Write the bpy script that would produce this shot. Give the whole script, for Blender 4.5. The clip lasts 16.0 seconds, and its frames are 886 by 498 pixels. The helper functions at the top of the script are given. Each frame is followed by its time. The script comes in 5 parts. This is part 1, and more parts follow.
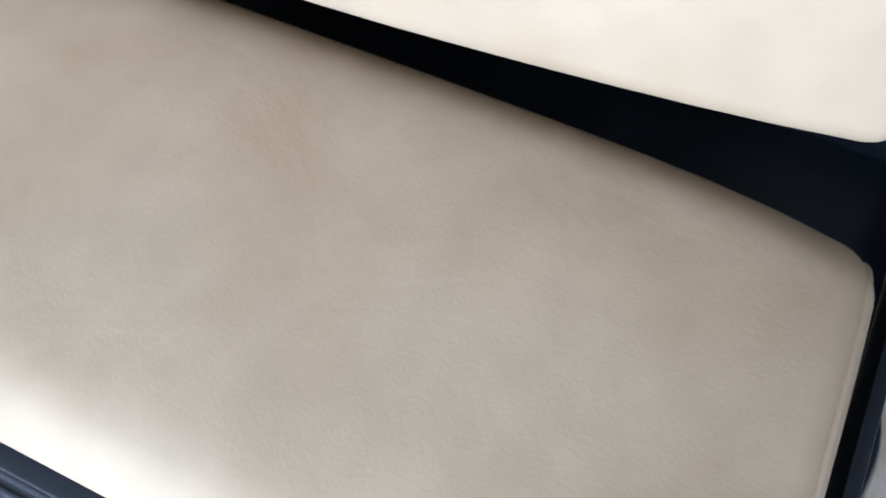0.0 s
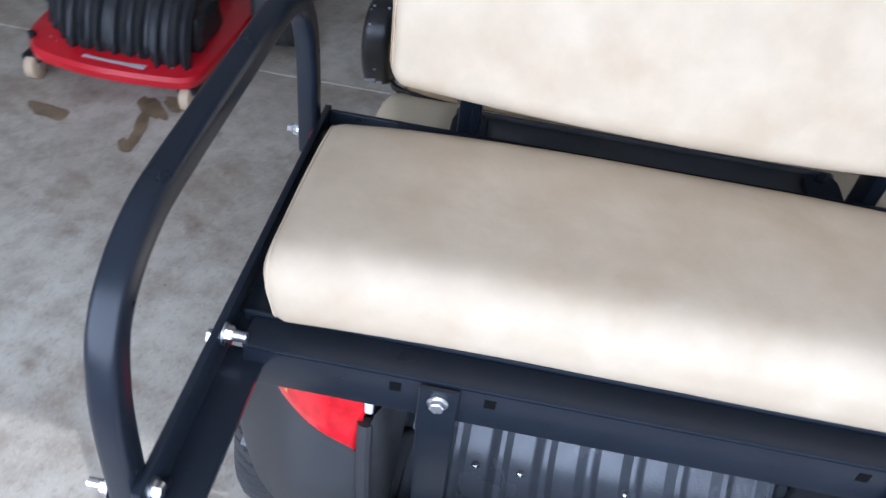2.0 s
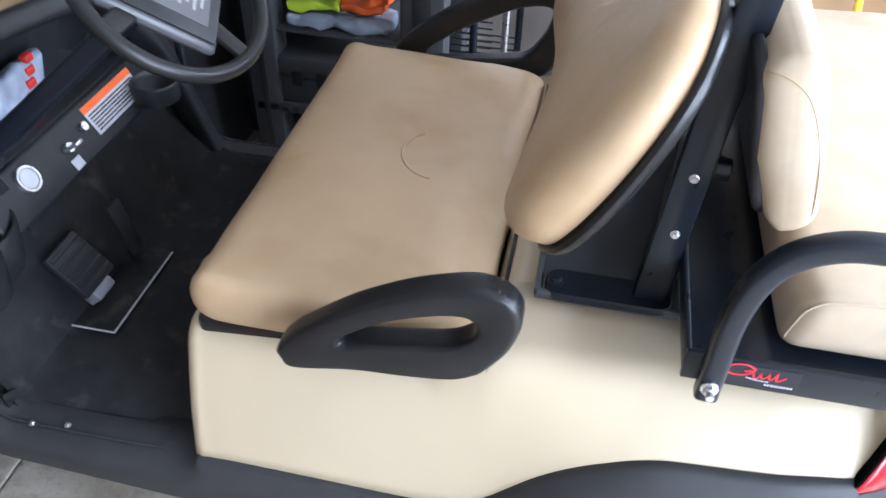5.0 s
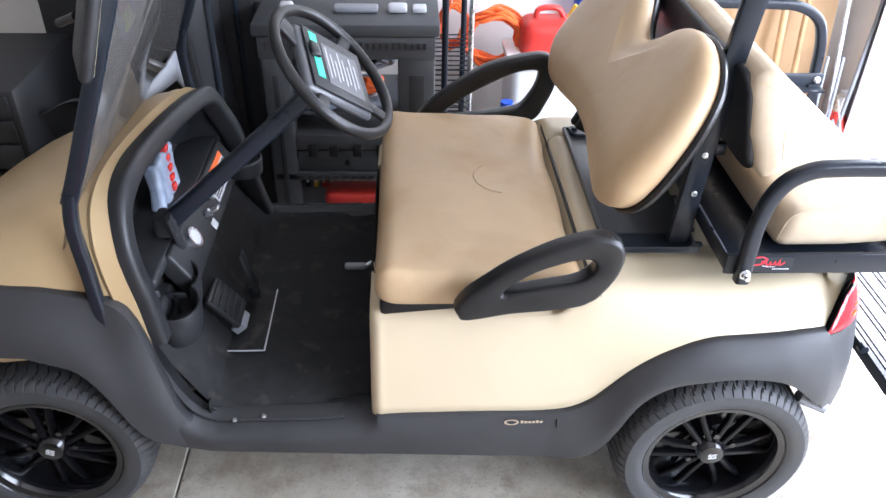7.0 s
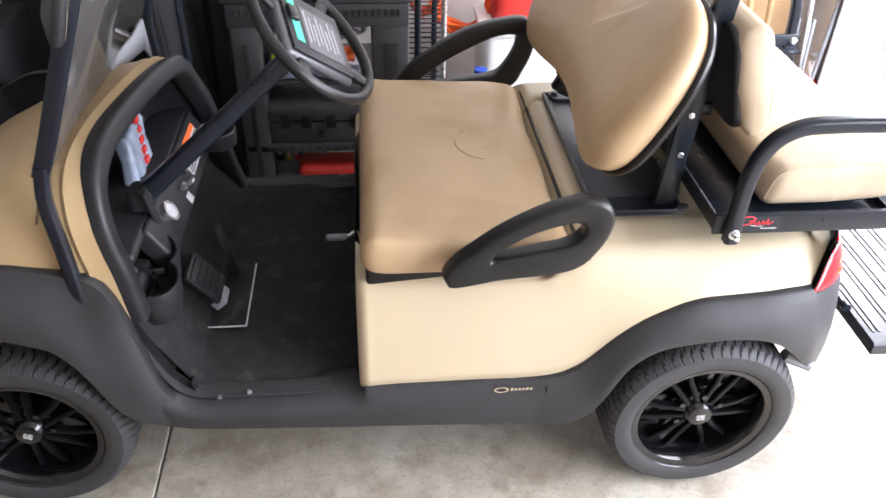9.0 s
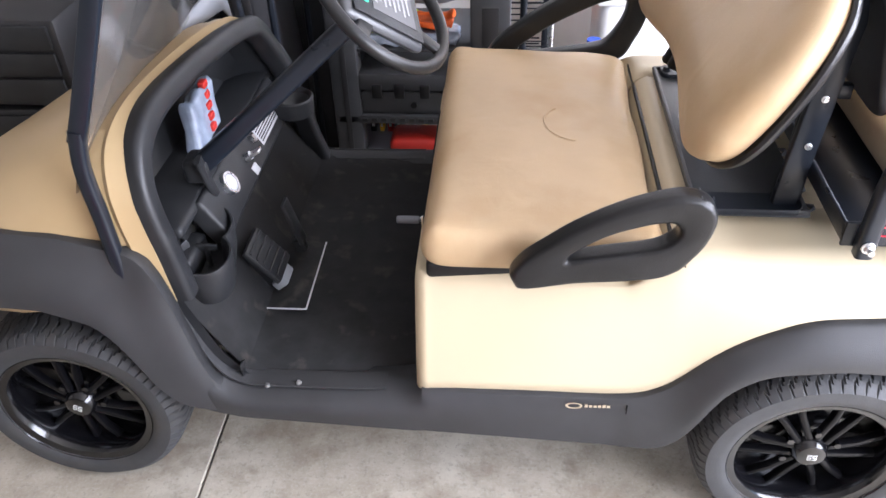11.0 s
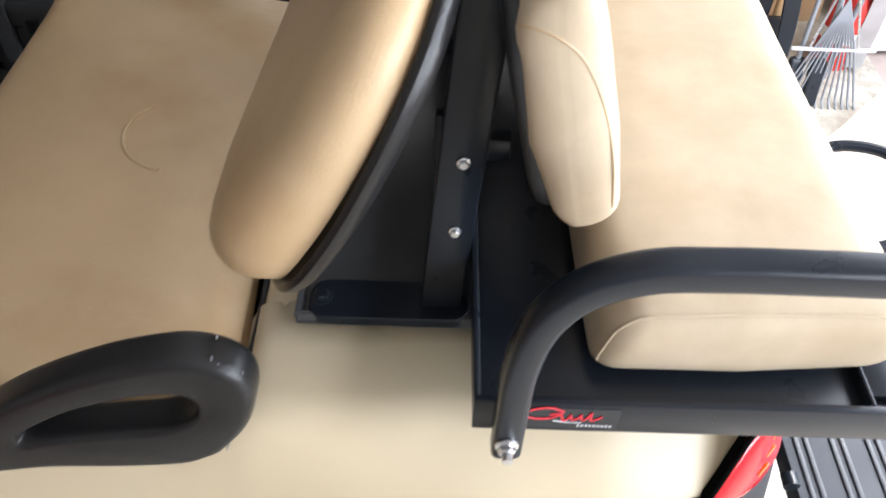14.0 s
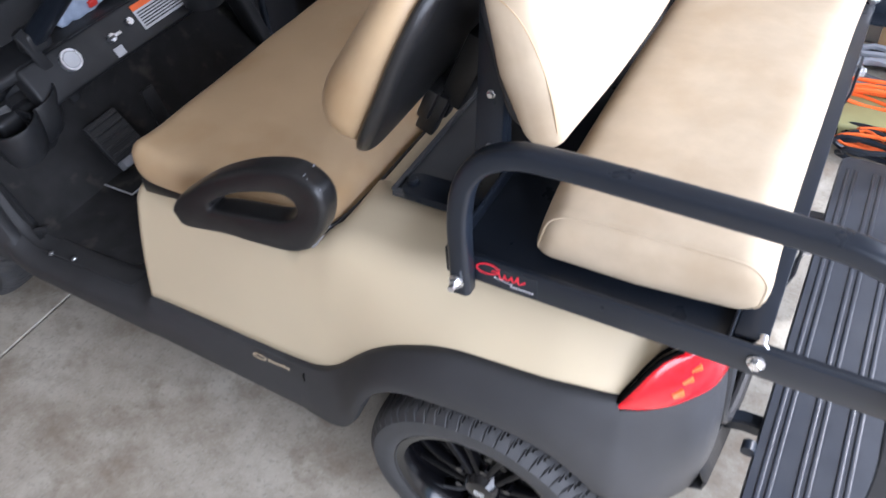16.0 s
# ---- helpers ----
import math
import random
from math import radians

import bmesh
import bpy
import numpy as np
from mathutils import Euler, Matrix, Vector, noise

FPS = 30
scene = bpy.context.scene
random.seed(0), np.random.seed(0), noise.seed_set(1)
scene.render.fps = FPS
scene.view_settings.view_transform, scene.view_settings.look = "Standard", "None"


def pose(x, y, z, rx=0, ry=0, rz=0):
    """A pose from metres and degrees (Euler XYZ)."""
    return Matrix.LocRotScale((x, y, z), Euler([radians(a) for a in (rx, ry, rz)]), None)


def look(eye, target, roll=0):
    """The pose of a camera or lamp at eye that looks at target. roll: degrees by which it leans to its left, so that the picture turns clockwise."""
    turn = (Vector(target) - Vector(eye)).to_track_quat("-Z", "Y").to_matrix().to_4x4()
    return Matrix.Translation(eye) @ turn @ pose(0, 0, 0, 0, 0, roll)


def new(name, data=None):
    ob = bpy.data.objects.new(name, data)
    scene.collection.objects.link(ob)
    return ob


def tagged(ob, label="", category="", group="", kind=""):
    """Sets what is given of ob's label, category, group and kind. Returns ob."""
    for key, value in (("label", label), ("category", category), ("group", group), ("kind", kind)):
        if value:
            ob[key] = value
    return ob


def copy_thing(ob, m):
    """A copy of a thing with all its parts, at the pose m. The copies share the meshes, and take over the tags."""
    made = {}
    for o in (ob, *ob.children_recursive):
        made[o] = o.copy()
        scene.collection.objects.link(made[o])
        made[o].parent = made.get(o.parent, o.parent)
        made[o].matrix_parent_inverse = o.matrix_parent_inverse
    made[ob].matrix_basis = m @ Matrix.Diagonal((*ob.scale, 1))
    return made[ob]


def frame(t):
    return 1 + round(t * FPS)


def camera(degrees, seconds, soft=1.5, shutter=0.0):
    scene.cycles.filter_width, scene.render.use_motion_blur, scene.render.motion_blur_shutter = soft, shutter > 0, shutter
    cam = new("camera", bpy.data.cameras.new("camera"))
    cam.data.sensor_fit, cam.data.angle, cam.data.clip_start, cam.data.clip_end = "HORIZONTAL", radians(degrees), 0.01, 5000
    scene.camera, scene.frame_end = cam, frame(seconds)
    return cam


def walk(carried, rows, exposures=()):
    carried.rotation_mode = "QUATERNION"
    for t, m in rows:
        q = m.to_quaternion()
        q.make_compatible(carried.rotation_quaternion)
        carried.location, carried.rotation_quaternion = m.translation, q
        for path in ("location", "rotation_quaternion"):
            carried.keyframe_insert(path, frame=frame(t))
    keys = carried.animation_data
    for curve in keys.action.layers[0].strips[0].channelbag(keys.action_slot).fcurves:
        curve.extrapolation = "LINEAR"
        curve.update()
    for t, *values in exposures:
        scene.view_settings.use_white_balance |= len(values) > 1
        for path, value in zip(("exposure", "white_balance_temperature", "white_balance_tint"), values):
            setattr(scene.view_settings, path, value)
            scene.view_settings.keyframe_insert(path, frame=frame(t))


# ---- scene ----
cam = camera(58.0, 16.0, shutter=0.3)
PATH = [
    (0, (0.322, 0.344, 1.346), (-0.312, -0.094, -0.500), -10.8),
    (0.2, (0.424, 0.399, 1.331), (-0.535, -0.204, -0.318), -6.2),
    (0.5, (0.521, 0.387, 1.427), (-0.538, -0.079, -0.204), -2.3),
    (1, (0.747, 0.246, 1.5), (-0.457, -0.141, -0.049), 3.8),
    (1.5, (0.888, 0.021, 1.499), (-0.467, -0.386, 0.084), 5.1),
    (2, (0.942, -0.245, 1.517), (-0.52, -0.341, 0.156), 8.0),
    (2.5, (0.929, -0.473, 1.496), (-0.489, -0.067, 0.145), 9.6),
    (3, (0.704, -0.655, 1.474), (-0.492, 0.173, 0.101), 11.2),
    (3.5, (0.463, -0.863, 1.478), (-0.457, 0.288, 0.125), 10.5),
    (4, (0.237, -1.037, 1.505), (-0.434, 0.254, 0.133), 8.6),
    (4.5, (-0.018, -1.147, 1.556), (-0.48, 0.251, 0.203), 4.5),
    (7, (-0.759, -1.929, 1.835), (-0.678, -0.287, 0.696), 1.2),
    (7.5, (-0.77, -1.946, 1.83), (-0.679, -0.303, 0.692), 0.7),
    (8, (-0.772, -1.913, 1.813), (-0.52, -0.311, 0.643), 1.9),
    (8.5, (-0.799, -1.918, 1.807), (-0.544, -0.326, 0.623), 2.2),
    (9, (-0.807, -1.909, 1.8), (-0.641, -0.309, 0.613), 1.6),
    (11.5, (-0.653, -1.574, 1.69), (-0.811, -0.018, 0.443), -2.0),
    (12, (-0.632, -1.404, 1.681), (-0.665, 0.18, 0.461), -1.5),
    (12.5, (-0.528, -1.293, 1.626), (-0.46, 0.262, 0.37), -0.8),
    (13, (-0.309, -1.197, 1.614), (-0.316, 0.311, 0.3), -1.2),
    (13.5, (-0.177, -1.107, 1.576), (-0.241, 0.358, 0.216), -1.5),
    (14, (-0.107, -0.952, 1.524), (-0.085, 0.41, 0.059), 2.5),
    (14.5, (0.044, -0.891, 1.556), (-0.022, 0.477, 0.099), 3.3),
    (15, (0.205, -0.923, 1.579), (-0.321, 0.396, 0.171), 0.1),
    (15.5, (0.31, -0.992, 1.596), (-0.443, 0.217, 0.192), -4.6),
    (16, (0.385, -1.242, 1.668), (-0.367, -0.033, 0.264), -5.1),
]
EXPOSURE = [(0, 0.05, 5370, 12), (0.5, -0.06, 5450, 12), (1.5, -0.01, 5280, 14), (2.5, -0.03, 5300, 15), (3.0, -0.06, 5250, 14), (3.5, 0.10, 5550, 14), (4.0, 0.52, 5600, 16), (4.5, 1.18, 5450, 13), (7.0, 1.80, 5780, 15), (7.5, 1.86, 5760, 15), (8.0, 1.80, 5900, 12), (8.5, 1.60, 6550, 15), (9.0, 1.66, 6300, 18), (11.5, 2.06, 5950, 19), (12.0, 1.95, 5650, 17), (12.5, 1.82, 5780, 17), (13.0, 1.60, 5600, 16), (13.5, 1.38, 6200, 15), (14.0, 1.08, 6250, 13), (14.5, 0.70, 6500, 11), (15.0, 0.55, 6170, 17), (15.5, 0.62, 5650, 17), (16.0, 0.86, 5800, 17)]
walk(cam, [(t, look(*p)) for t, *p in PATH], EXPOSURE)

# ---- light ----
world = bpy.data.worlds.new("sky")
scene.world = world
world.use_nodes = True
wn = world.node_tree.nodes
sky = wn.new("ShaderNodeTexSky")
sky.sky_type = "NISHITA"
sky.sun_disc = False
sky.sun_elevation = radians(48)
sky.sun_rotation = radians(200)
world.node_tree.links.new(sky.outputs[0], wn["Background"].inputs[0])
wn["Background"].inputs[1].default_value = 0.14
sun = new("sun", bpy.data.lights.new("sun", "SUN"))
sun.data.energy, sun.data.angle, sun.data.color = 2.0, radians(0.6), (1.0, 0.95, 0.88)
sun.matrix_world = look((6, 6, 9), (0, 0, 0))
door_light = new("door_light", bpy.data.lights.new("door_light", "AREA"))
door_light.data.shape, door_light.data.size, door_light.data.size_y = "RECTANGLE", 4.8, 1.5
door_light.data.energy, door_light.data.color = 118, (0.94, 0.97, 1.0)
door_light.matrix_world = look((1.70, -0.95, 1.45), (-0.2, -0.95, 0.85))


# ---- materials ----
def mat(name, color, rough=0.5, metal=0.0, var=0.12, scale=6.0, bump=0.0, bscale=80.0, coat=0.0, spec=0.5, second=None, sscale=2.5, smin=0.5, smax=0.7, wrinkle=0.0):
    m = bpy.data.materials.new(name)
    m.use_nodes = True
    nt = m.node_tree
    b = nt.nodes["Principled BSDF"]
    b.inputs["Metallic"].default_value = metal
    b.inputs["Coat Weight"].default_value = coat
    b.inputs["Coat Roughness"].default_value = 0.06
    b.inputs["Specular IOR Level"].default_value = spec
    co = nt.nodes.new("ShaderNodeTexCoord")
    n1 = nt.nodes.new("ShaderNodeTexNoise")
    n1.inputs["Scale"].default_value, n1.inputs["Detail"].default_value = scale, 6
    nt.links.new(co.outputs["Object"], n1.inputs["Vector"])
    ramp = nt.nodes.new("ShaderNodeValToRGB")
    ramp.color_ramp.elements[0].position, ramp.color_ramp.elements[1].position = 0.3, 0.7
    ramp.color_ramp.elements[0].color = (*[c * (1 - var) for c in color], 1)
    ramp.color_ramp.elements[1].color = (*[min(1, c * (1 + var)) for c in color], 1)
    nt.links.new(n1.outputs["Fac"], ramp.inputs[0])
    out = ramp.outputs[0]
    if second:
        n2 = nt.nodes.new("ShaderNodeTexNoise")
        n2.inputs["Scale"].default_value, n2.inputs["Detail"].default_value = sscale, 8
        nt.links.new(co.outputs["Object"], n2.inputs["Vector"])
        r2 = nt.nodes.new("ShaderNodeMapRange")
        r2.inputs[1].default_value, r2.inputs[2].default_value = smin, smax
        nt.links.new(n2.outputs["Fac"], r2.inputs[0])
        mix = nt.nodes.new("ShaderNodeMix")
        mix.data_type = "RGBA"
        nt.links.new(r2.outputs[0], mix.inputs["Factor"])
        nt.links.new(out, mix.inputs["A"])
        mix.inputs["B"].default_value = (*second, 1)
        out = mix.outputs["Result"]
    nt.links.new(out, b.inputs["Base Color"])
    rr = nt.nodes.new("ShaderNodeMapRange")
    rr.inputs[3].default_value, rr.inputs[4].default_value = max(0.02, rough * 0.85), min(1, rough * 1.15)
    nt.links.new(n1.outputs["Fac"], rr.inputs[0])
    nt.links.new(rr.outputs[0], b.inputs["Roughness"])
    if bump:
        n3 = nt.nodes.new("ShaderNodeTexNoise")
        n3.inputs["Scale"].default_value, n3.inputs["Detail"].default_value = bscale, 3
        nt.links.new(co.outputs["Object"], n3.inputs["Vector"])
        bp = nt.nodes.new("ShaderNodeBump")
        bp.inputs["Strength"].default_value, bp.inputs["Distance"].default_value = bump, 0.002
        nt.links.new(n3.outputs["Fac"], bp.inputs["Height"])
        if wrinkle:
            n4 = nt.nodes.new("ShaderNodeTexNoise")
            n4.inputs["Scale"].default_value, n4.inputs["Detail"].default_value, n4.inputs["Distortion"].default_value = 9, 3, 0.8
            nt.links.new(co.outputs["Object"], n4.inputs["Vector"])
            bw = nt.nodes.new("ShaderNodeBump")
            bw.inputs["Strength"].default_value, bw.inputs["Distance"].default_value = wrinkle, 0.01
            nt.links.new(n4.outputs["Fac"], bw.inputs["Height"])
            nt.links.new(bw.outputs[0], bp.inputs["Normal"])
        nt.links.new(bp.outputs[0], b.inputs["Normal"])
    return m


def concrete_mat():
    m = bpy.data.materials.new("concrete")
    m.use_nodes = True
    nt = m.node_tree
    b = nt.nodes["Principled BSDF"]
    co = nt.nodes.new("ShaderNodeTexCoord")

    def noise_at(scale, lo, hi, detail=8, rough=0.6):
        n = nt.nodes.new("ShaderNodeTexNoise")
        n.inputs["Scale"].default_value, n.inputs["Detail"].default_value, n.inputs["Roughness"].default_value = scale, detail, rough
        nt.links.new(co.outputs["Object"], n.inputs["Vector"])
        r = nt.nodes.new("ShaderNodeMapRange")
        r.inputs[1].default_value, r.inputs[2].default_value = lo, hi
        nt.links.new(n.outputs["Fac"], r.inputs[0])
        return r.outputs[0]

    def blend(f, a, col, most):
        k = nt.nodes.new("ShaderNodeMath")
        k.operation = "MULTIPLY"
        k.inputs[1].default_value = most
        nt.links.new(f, k.inputs[0])
        x = nt.nodes.new("ShaderNodeMix")
        x.data_type = "RGBA"
        nt.links.new(k.outputs[0], x.inputs["Factor"])
        if isinstance(a, tuple):
            x.inputs["A"].default_value = a
        else:
            nt.links.new(a, x.inputs["A"])
        x.inputs["B"].default_value = col
        return x.outputs["Result"]

    c = blend(noise_at(1.9, .38, .62), (.54, .505, .42, 1), (.385, .34, .265, 1), .95)
    c = blend(noise_at(12, .42, .64), c, (.30, .255, .195, 1), .65)
    c = blend(noise_at(130, .48, .70, 3), c, (.60, .57, .52, 1), .25)
    c = blend(noise_at(75, .58, .66, 2), c, (.22, .20, .17, 1), .35)
    c = blend(noise_at(5.5, .56, .72, 9, .68), c, (.20, .155, .105, 1), .85)
    c = blend(noise_at(3.1, .51, .67, 10, .7), c, (.24, .185, .13, 1), .75)
    c = blend(noise_at(23, .66, .72, 6, .7), c, (.10, .08, .06, 1), .8)
    nt.links.new(c, b.inputs["Base Color"])
    r = nt.nodes.new("ShaderNodeMapRange")
    r.inputs[3].default_value, r.inputs[4].default_value = .38, .62
    nt.links.new(noise_at(6, .3, .7), r.inputs[0])
    nt.links.new(r.outputs[0], b.inputs["Roughness"])
    bp = nt.nodes.new("ShaderNodeBump")
    bp.inputs["Strength"].default_value, bp.inputs["Distance"].default_value = .25, .002
    nt.links.new(noise_at(70, .2, .8, 4), bp.inputs["Height"])
    nt.links.new(bp.outputs[0], b.inputs["Normal"])
    return m


VINYL_NEW = mat("vinyl_pale", (0.500, 0.408, 0.290), 0.58, var=0.06, scale=26, bump=0.07, bscale=420, second=(0.445, 0.35, 0.237), sscale=11, smin=0.42, smax=0.70, wrinkle=0.18, spec=0.22)
VINYL_OLD = mat("vinyl_tan", (0.49, 0.352, 0.205), 0.42, var=0.05, scale=9, bump=0.25, bscale=380, second=(0.435, 0.292, 0.152), sscale=5, wrinkle=0.22)
BODY = mat("body_plastic", (0.59, 0.495, 0.335), 0.38, var=0.03, scale=4, bump=0.05, bscale=300, second=(0.56, 0.475, 0.325), sscale=3)
COWL = mat("cowl_plastic", (0.46, 0.335, 0.18), 0.36, var=0.04, scale=4, bump=0.05, bscale=300, second=(0.42, 0.30, 0.155), sscale=3)
CARDGREY = mat("grey_card", (0.10, 0.10, 0.105), 0.5, var=0.1, scale=20)
CARDINK = mat("pale_print", (0.30, 0.30, 0.31), 0.5, var=0.1, scale=30)
PLASTIC = mat("black_plastic", (0.021, 0.022, 0.024), 0.40, var=0.2, scale=12, spec=0.36, bump=0.25, bscale=500, second=(0.034, 0.034, 0.034), sscale=6, smin=0.55, smax=0.8)
# Black liner lightened and blued to stand in for reflected sky.
WELL = mat("skylit_liner_plastic", (0.085, 0.092, 0.104), 0.27, var=0.25, scale=10, bump=0.25, bscale=300, second=(0.15, 0.155, 0.163), sscale=5, smin=0.5, smax=0.75)
FENDER = mat("fender_plastic", (0.036, 0.0365, 0.038), 0.5, var=0.15, scale=8, bump=0.3, bscale=600, spec=0.36, second=(0.046, 0.046, 0.049), sscale=4, smin=0.55, smax=0.8)
POWDER = mat("black_powder_coat", (0.011, 0.0145, 0.021), 0.29, var=0.08, scale=20, bump=0.02, bscale=500, spec=0.34)
ARM = mat("armrest_plastic", (0.013, 0.013, 0.0135), 0.30, var=0.2, scale=15, bump=0.25, bscale=350, spec=0.36)
SCUFF = mat("scuffed_plastic", (0.14, 0.14, 0.145), 0.6, var=0.4, scale=40)
RUBBER = mat("tyre_rubber", (0.042, 0.043, 0.045), 0.68, var=0.2, scale=30, bump=0.3, bscale=200, second=(0.05, 0.048, 0.045), sscale=8)
GLOSS = mat("gloss_black_alloy", (0.004, 0.004, 0.005), 0.16, var=0.1, coat=0.2)
SPOKE = mat("black_alloy_spoke", (0.004, 0.004, 0.005), 0.3, var=0.1, spec=0.2)
MAT = mat("floor_mat_rubber", (0.018, 0.018, 0.0185), 0.72, var=0.3, scale=18, bump=0.4, bscale=400, second=(0.050, 0.046, 0.040), sscale=19, smin=0.57, smax=0.74, spec=0.2)
STEEL = mat("zinc_steel", (0.72, 0.73, 0.75), 0.28, metal=1.0, var=0.08, scale=60)
CONCRETE = concrete_mat()
# Filler colour is paled to stand in for the cut's lit edge.
CRACK = mat("lit_joint_filler", (0.30, 0.28, 0.26), 0.9)
HOLE = mat("dark_opening", (0.004, 0.004, 0.004), 0.9, spec=0.1)
DRIVE = mat("driveway_pavers", (0.42, 0.34, 0.30), 0.8, var=0.2, scale=5, bump=0.3, bscale=50)
WALL = mat("painted_drywall", (0.82, 0.80, 0.77), 0.75, var=0.03, scale=2, bump=0.08, bscale=150, second=(0.62, 0.60, 0.57), sscale=1.5)
# Darker than the seen walls, only to weaken the bounced light.
WALLDIM = mat("dimmed_drywall", (0.42, 0.40, 0.37), 0.8, var=0.08, scale=2, bump=0.08, bscale=150, second=(0.34, 0.32, 0.29), sscale=1.5)
# Ceiling stays out of view; its grey holds down light from above.
CEIL = mat("dimmed_ceiling", (0.55, 0.54, 0.52), 0.85, var=0.02)
DARKWALL = mat("dark_cabinet", (0.02, 0.02, 0.022), 0.5, var=0.2, scale=3)
SHELF = mat("grey_black_shelf_plastic", (0.048, 0.050, 0.054), 0.55, var=0.2, scale=10, bump=0.2, bscale=300)
RED = mat("red_paint", (0.55, 0.01, 0.02), 0.32, var=0.12, scale=8, coat=0.3)
REDP = mat("red_plastic", (0.55, 0.03, 0.02), 0.45, var=0.1)
LENS = mat("red_lens", (0.58, 0.008, 0.014), 0.16, var=0.25, scale=60, coat=0.4)
AMBER = mat("amber_lens", (0.85, 0.13, 0.02), 0.12, var=0.2, scale=70, coat=1.0)
CLEAR = mat("pale_lens", (0.75, 0.72, 0.66), 0.12, var=0.1, coat=1.0)
ORANGE = mat("orange_cord", (0.85, 0.14, 0.02), 0.5, var=0.1)
CRATE = mat("yellow_green_plastic", (0.30, 0.29, 0.13), 0.5, var=0.15)
BLUE = mat("blue_plastic", (0.015, 0.08, 0.5), 0.4, var=0.1)
WHITE = mat("white_plastic", (0.78, 0.78, 0.76), 0.4, var=0.05)
GREYPL = mat("grey_plastic", (0.22, 0.23, 0.25), 0.5, var=0.1)
SILVER = mat("silver_label", (0.52, 0.53, 0.55), 0.45, var=0.08, scale=30)
GREEN = mat("green_label", (0.05, 0.55, 0.33), 0.5, var=0.05)
DECALRED = mat("red_decal", (0.65, 0.02, 0.04), 0.4, var=0.03)
LIME = mat("lime_cloth", (0.6, 0.85, 0.05), 0.7, var=0.1)
CARD = mat("cardboard", (0.42, 0.27, 0.14), 0.8, var=0.12, scale=5)
WOOD = mat("wood_handle", (0.48, 0.30, 0.14), 0.55, var=0.18, scale=12)
YELLOW = mat("yellow_plastic", (0.8, 0.5, 0.03), 0.45, var=0.05)
GOLD = mat("gold_decal", (0.46, 0.38, 0.26), 0.4, var=0.05)
BAG = mat("clear_bag_film", (0.27, 0.32, 0.41), 0.22, var=0.25, scale=25, coat=0.6)
TIRECAST = mat("caster_tan", (0.55, 0.42, 0.28), 0.6, var=0.1)
STAIN = mat("oil_stain", (0.205, 0.155, 0.095), 0.42, var=0.35, scale=14)
PAD = mat("satin_grey_pad", (0.075, 0.077, 0.082), 0.33, var=0.12, scale=14, bump=0.1, bscale=300)
PLATFORM = mat("blue_black_platform", (0.016, 0.020, 0.028), 0.36, var=0.2, scale=8, bump=0.15, bscale=400, second=(0.030, 0.034, 0.042), sscale=6, smin=0.5, smax=0.75)
TRAY = mat("dusty_tray_plastic", (0.062, 0.064, 0.068), 0.36, var=0.2, scale=9, bump=0.2, bscale=400, second=(0.095, 0.092, 0.086), sscale=7, smin=0.5, smax=0.75)
GALV = mat("galvanised_track", (0.5, 0.51, 0.53), 0.42, metal=0.9, var=0.15, scale=10)


def glass_mat():
    m = bpy.data.materials.new("tinted_acrylic")
    m.use_nodes = True
    b = m.node_tree.nodes["Principled BSDF"]
    b.inputs["Base Color"].default_value = (0.36, 0.345, 0.33, 1)
    b.inputs["Roughness"].default_value = 0.04
    b.inputs["Transmission Weight"].default_value = 0.9
    b.inputs["IOR"].default_value = 1.1
    return m


GLASS = glass_mat()
MIRROR = mat("mirror_glass", (0.8, 0.82, 0.83), 0.03, metal=1.0, var=0.0)


# ---- mesh helpers ----
def obj(name, bm, material, parent=None, label="", smooth=35):
    me = bpy.data.meshes.new(name)
    bmesh.ops.recalc_face_normals(bm, faces=bm.faces)
    lim = radians(smooth)
    for f in bm.faces:
        f.smooth = True
    for e in bm.edges:
        if len(e.link_faces) == 2:
            e.smooth = e.calc_face_angle(0) < lim
    bm.to_mesh(me)
    bm.free()
    me.materials.append(material)
    ob = new(name, me)
    if parent:
        ob.parent = parent
    if label:
        tagged(ob, label=label)
    return ob


part = obj


def thing(name, label, category, group="", at=(0, 0, 0), kind=""):
    e = new(name)
    e.empty_display_size = 0.1
    e.location = at
    return tagged(e, label, category, group, kind)


def bm_new():
    return bmesh.new()


def add_box(bm, x0, x1, y0, y1, z0, z1, bev=0.0, seg=2, m=None):
    r = bmesh.ops.create_cube(bm, size=1.0)
    vs = r["verts"]
    for v in vs:
        v.co = Vector((x0 + (v.co.x + .5) * (x1 - x0), y0 + (v.co.y + .5) * (y1 - y0), z0 + (v.co.z + .5) * (z1 - z0)))
        if m is not None:
            v.co = m @ v.co
    if bev:
        es = list({e for v in vs for e in v.link_edges})
        bmesh.ops.bevel(bm, geom=es, offset=bev, segments=seg, affect="EDGES", profile=0.5)
    return bm


def box(*a, **k):
    return add_box(bm_new(), *a, **k)


def grid(rows, close_u=False, close_v=False, cap=False, bm=None):
    """A sheet through rows of points."""
    bm = bm or bm_new()
    vs = [[bm.verts.new(p) for p in r] for r in rows]
    nu, nv = len(vs), len(vs[0])
    for i in range(nu if close_u else nu - 1):
        for j in range(nv if close_v else nv - 1):
            q = [vs[i][j], vs[(i + 1) % nu][j], vs[(i + 1) % nu][(j + 1) % nv], vs[i][(j + 1) % nv]]
            if len(set(q)) == 4:
                bm.faces.new(q)
    if cap:
        bm.faces.new(vs[0])
        bm.faces.new(vs[-1][::-1])
    return bm


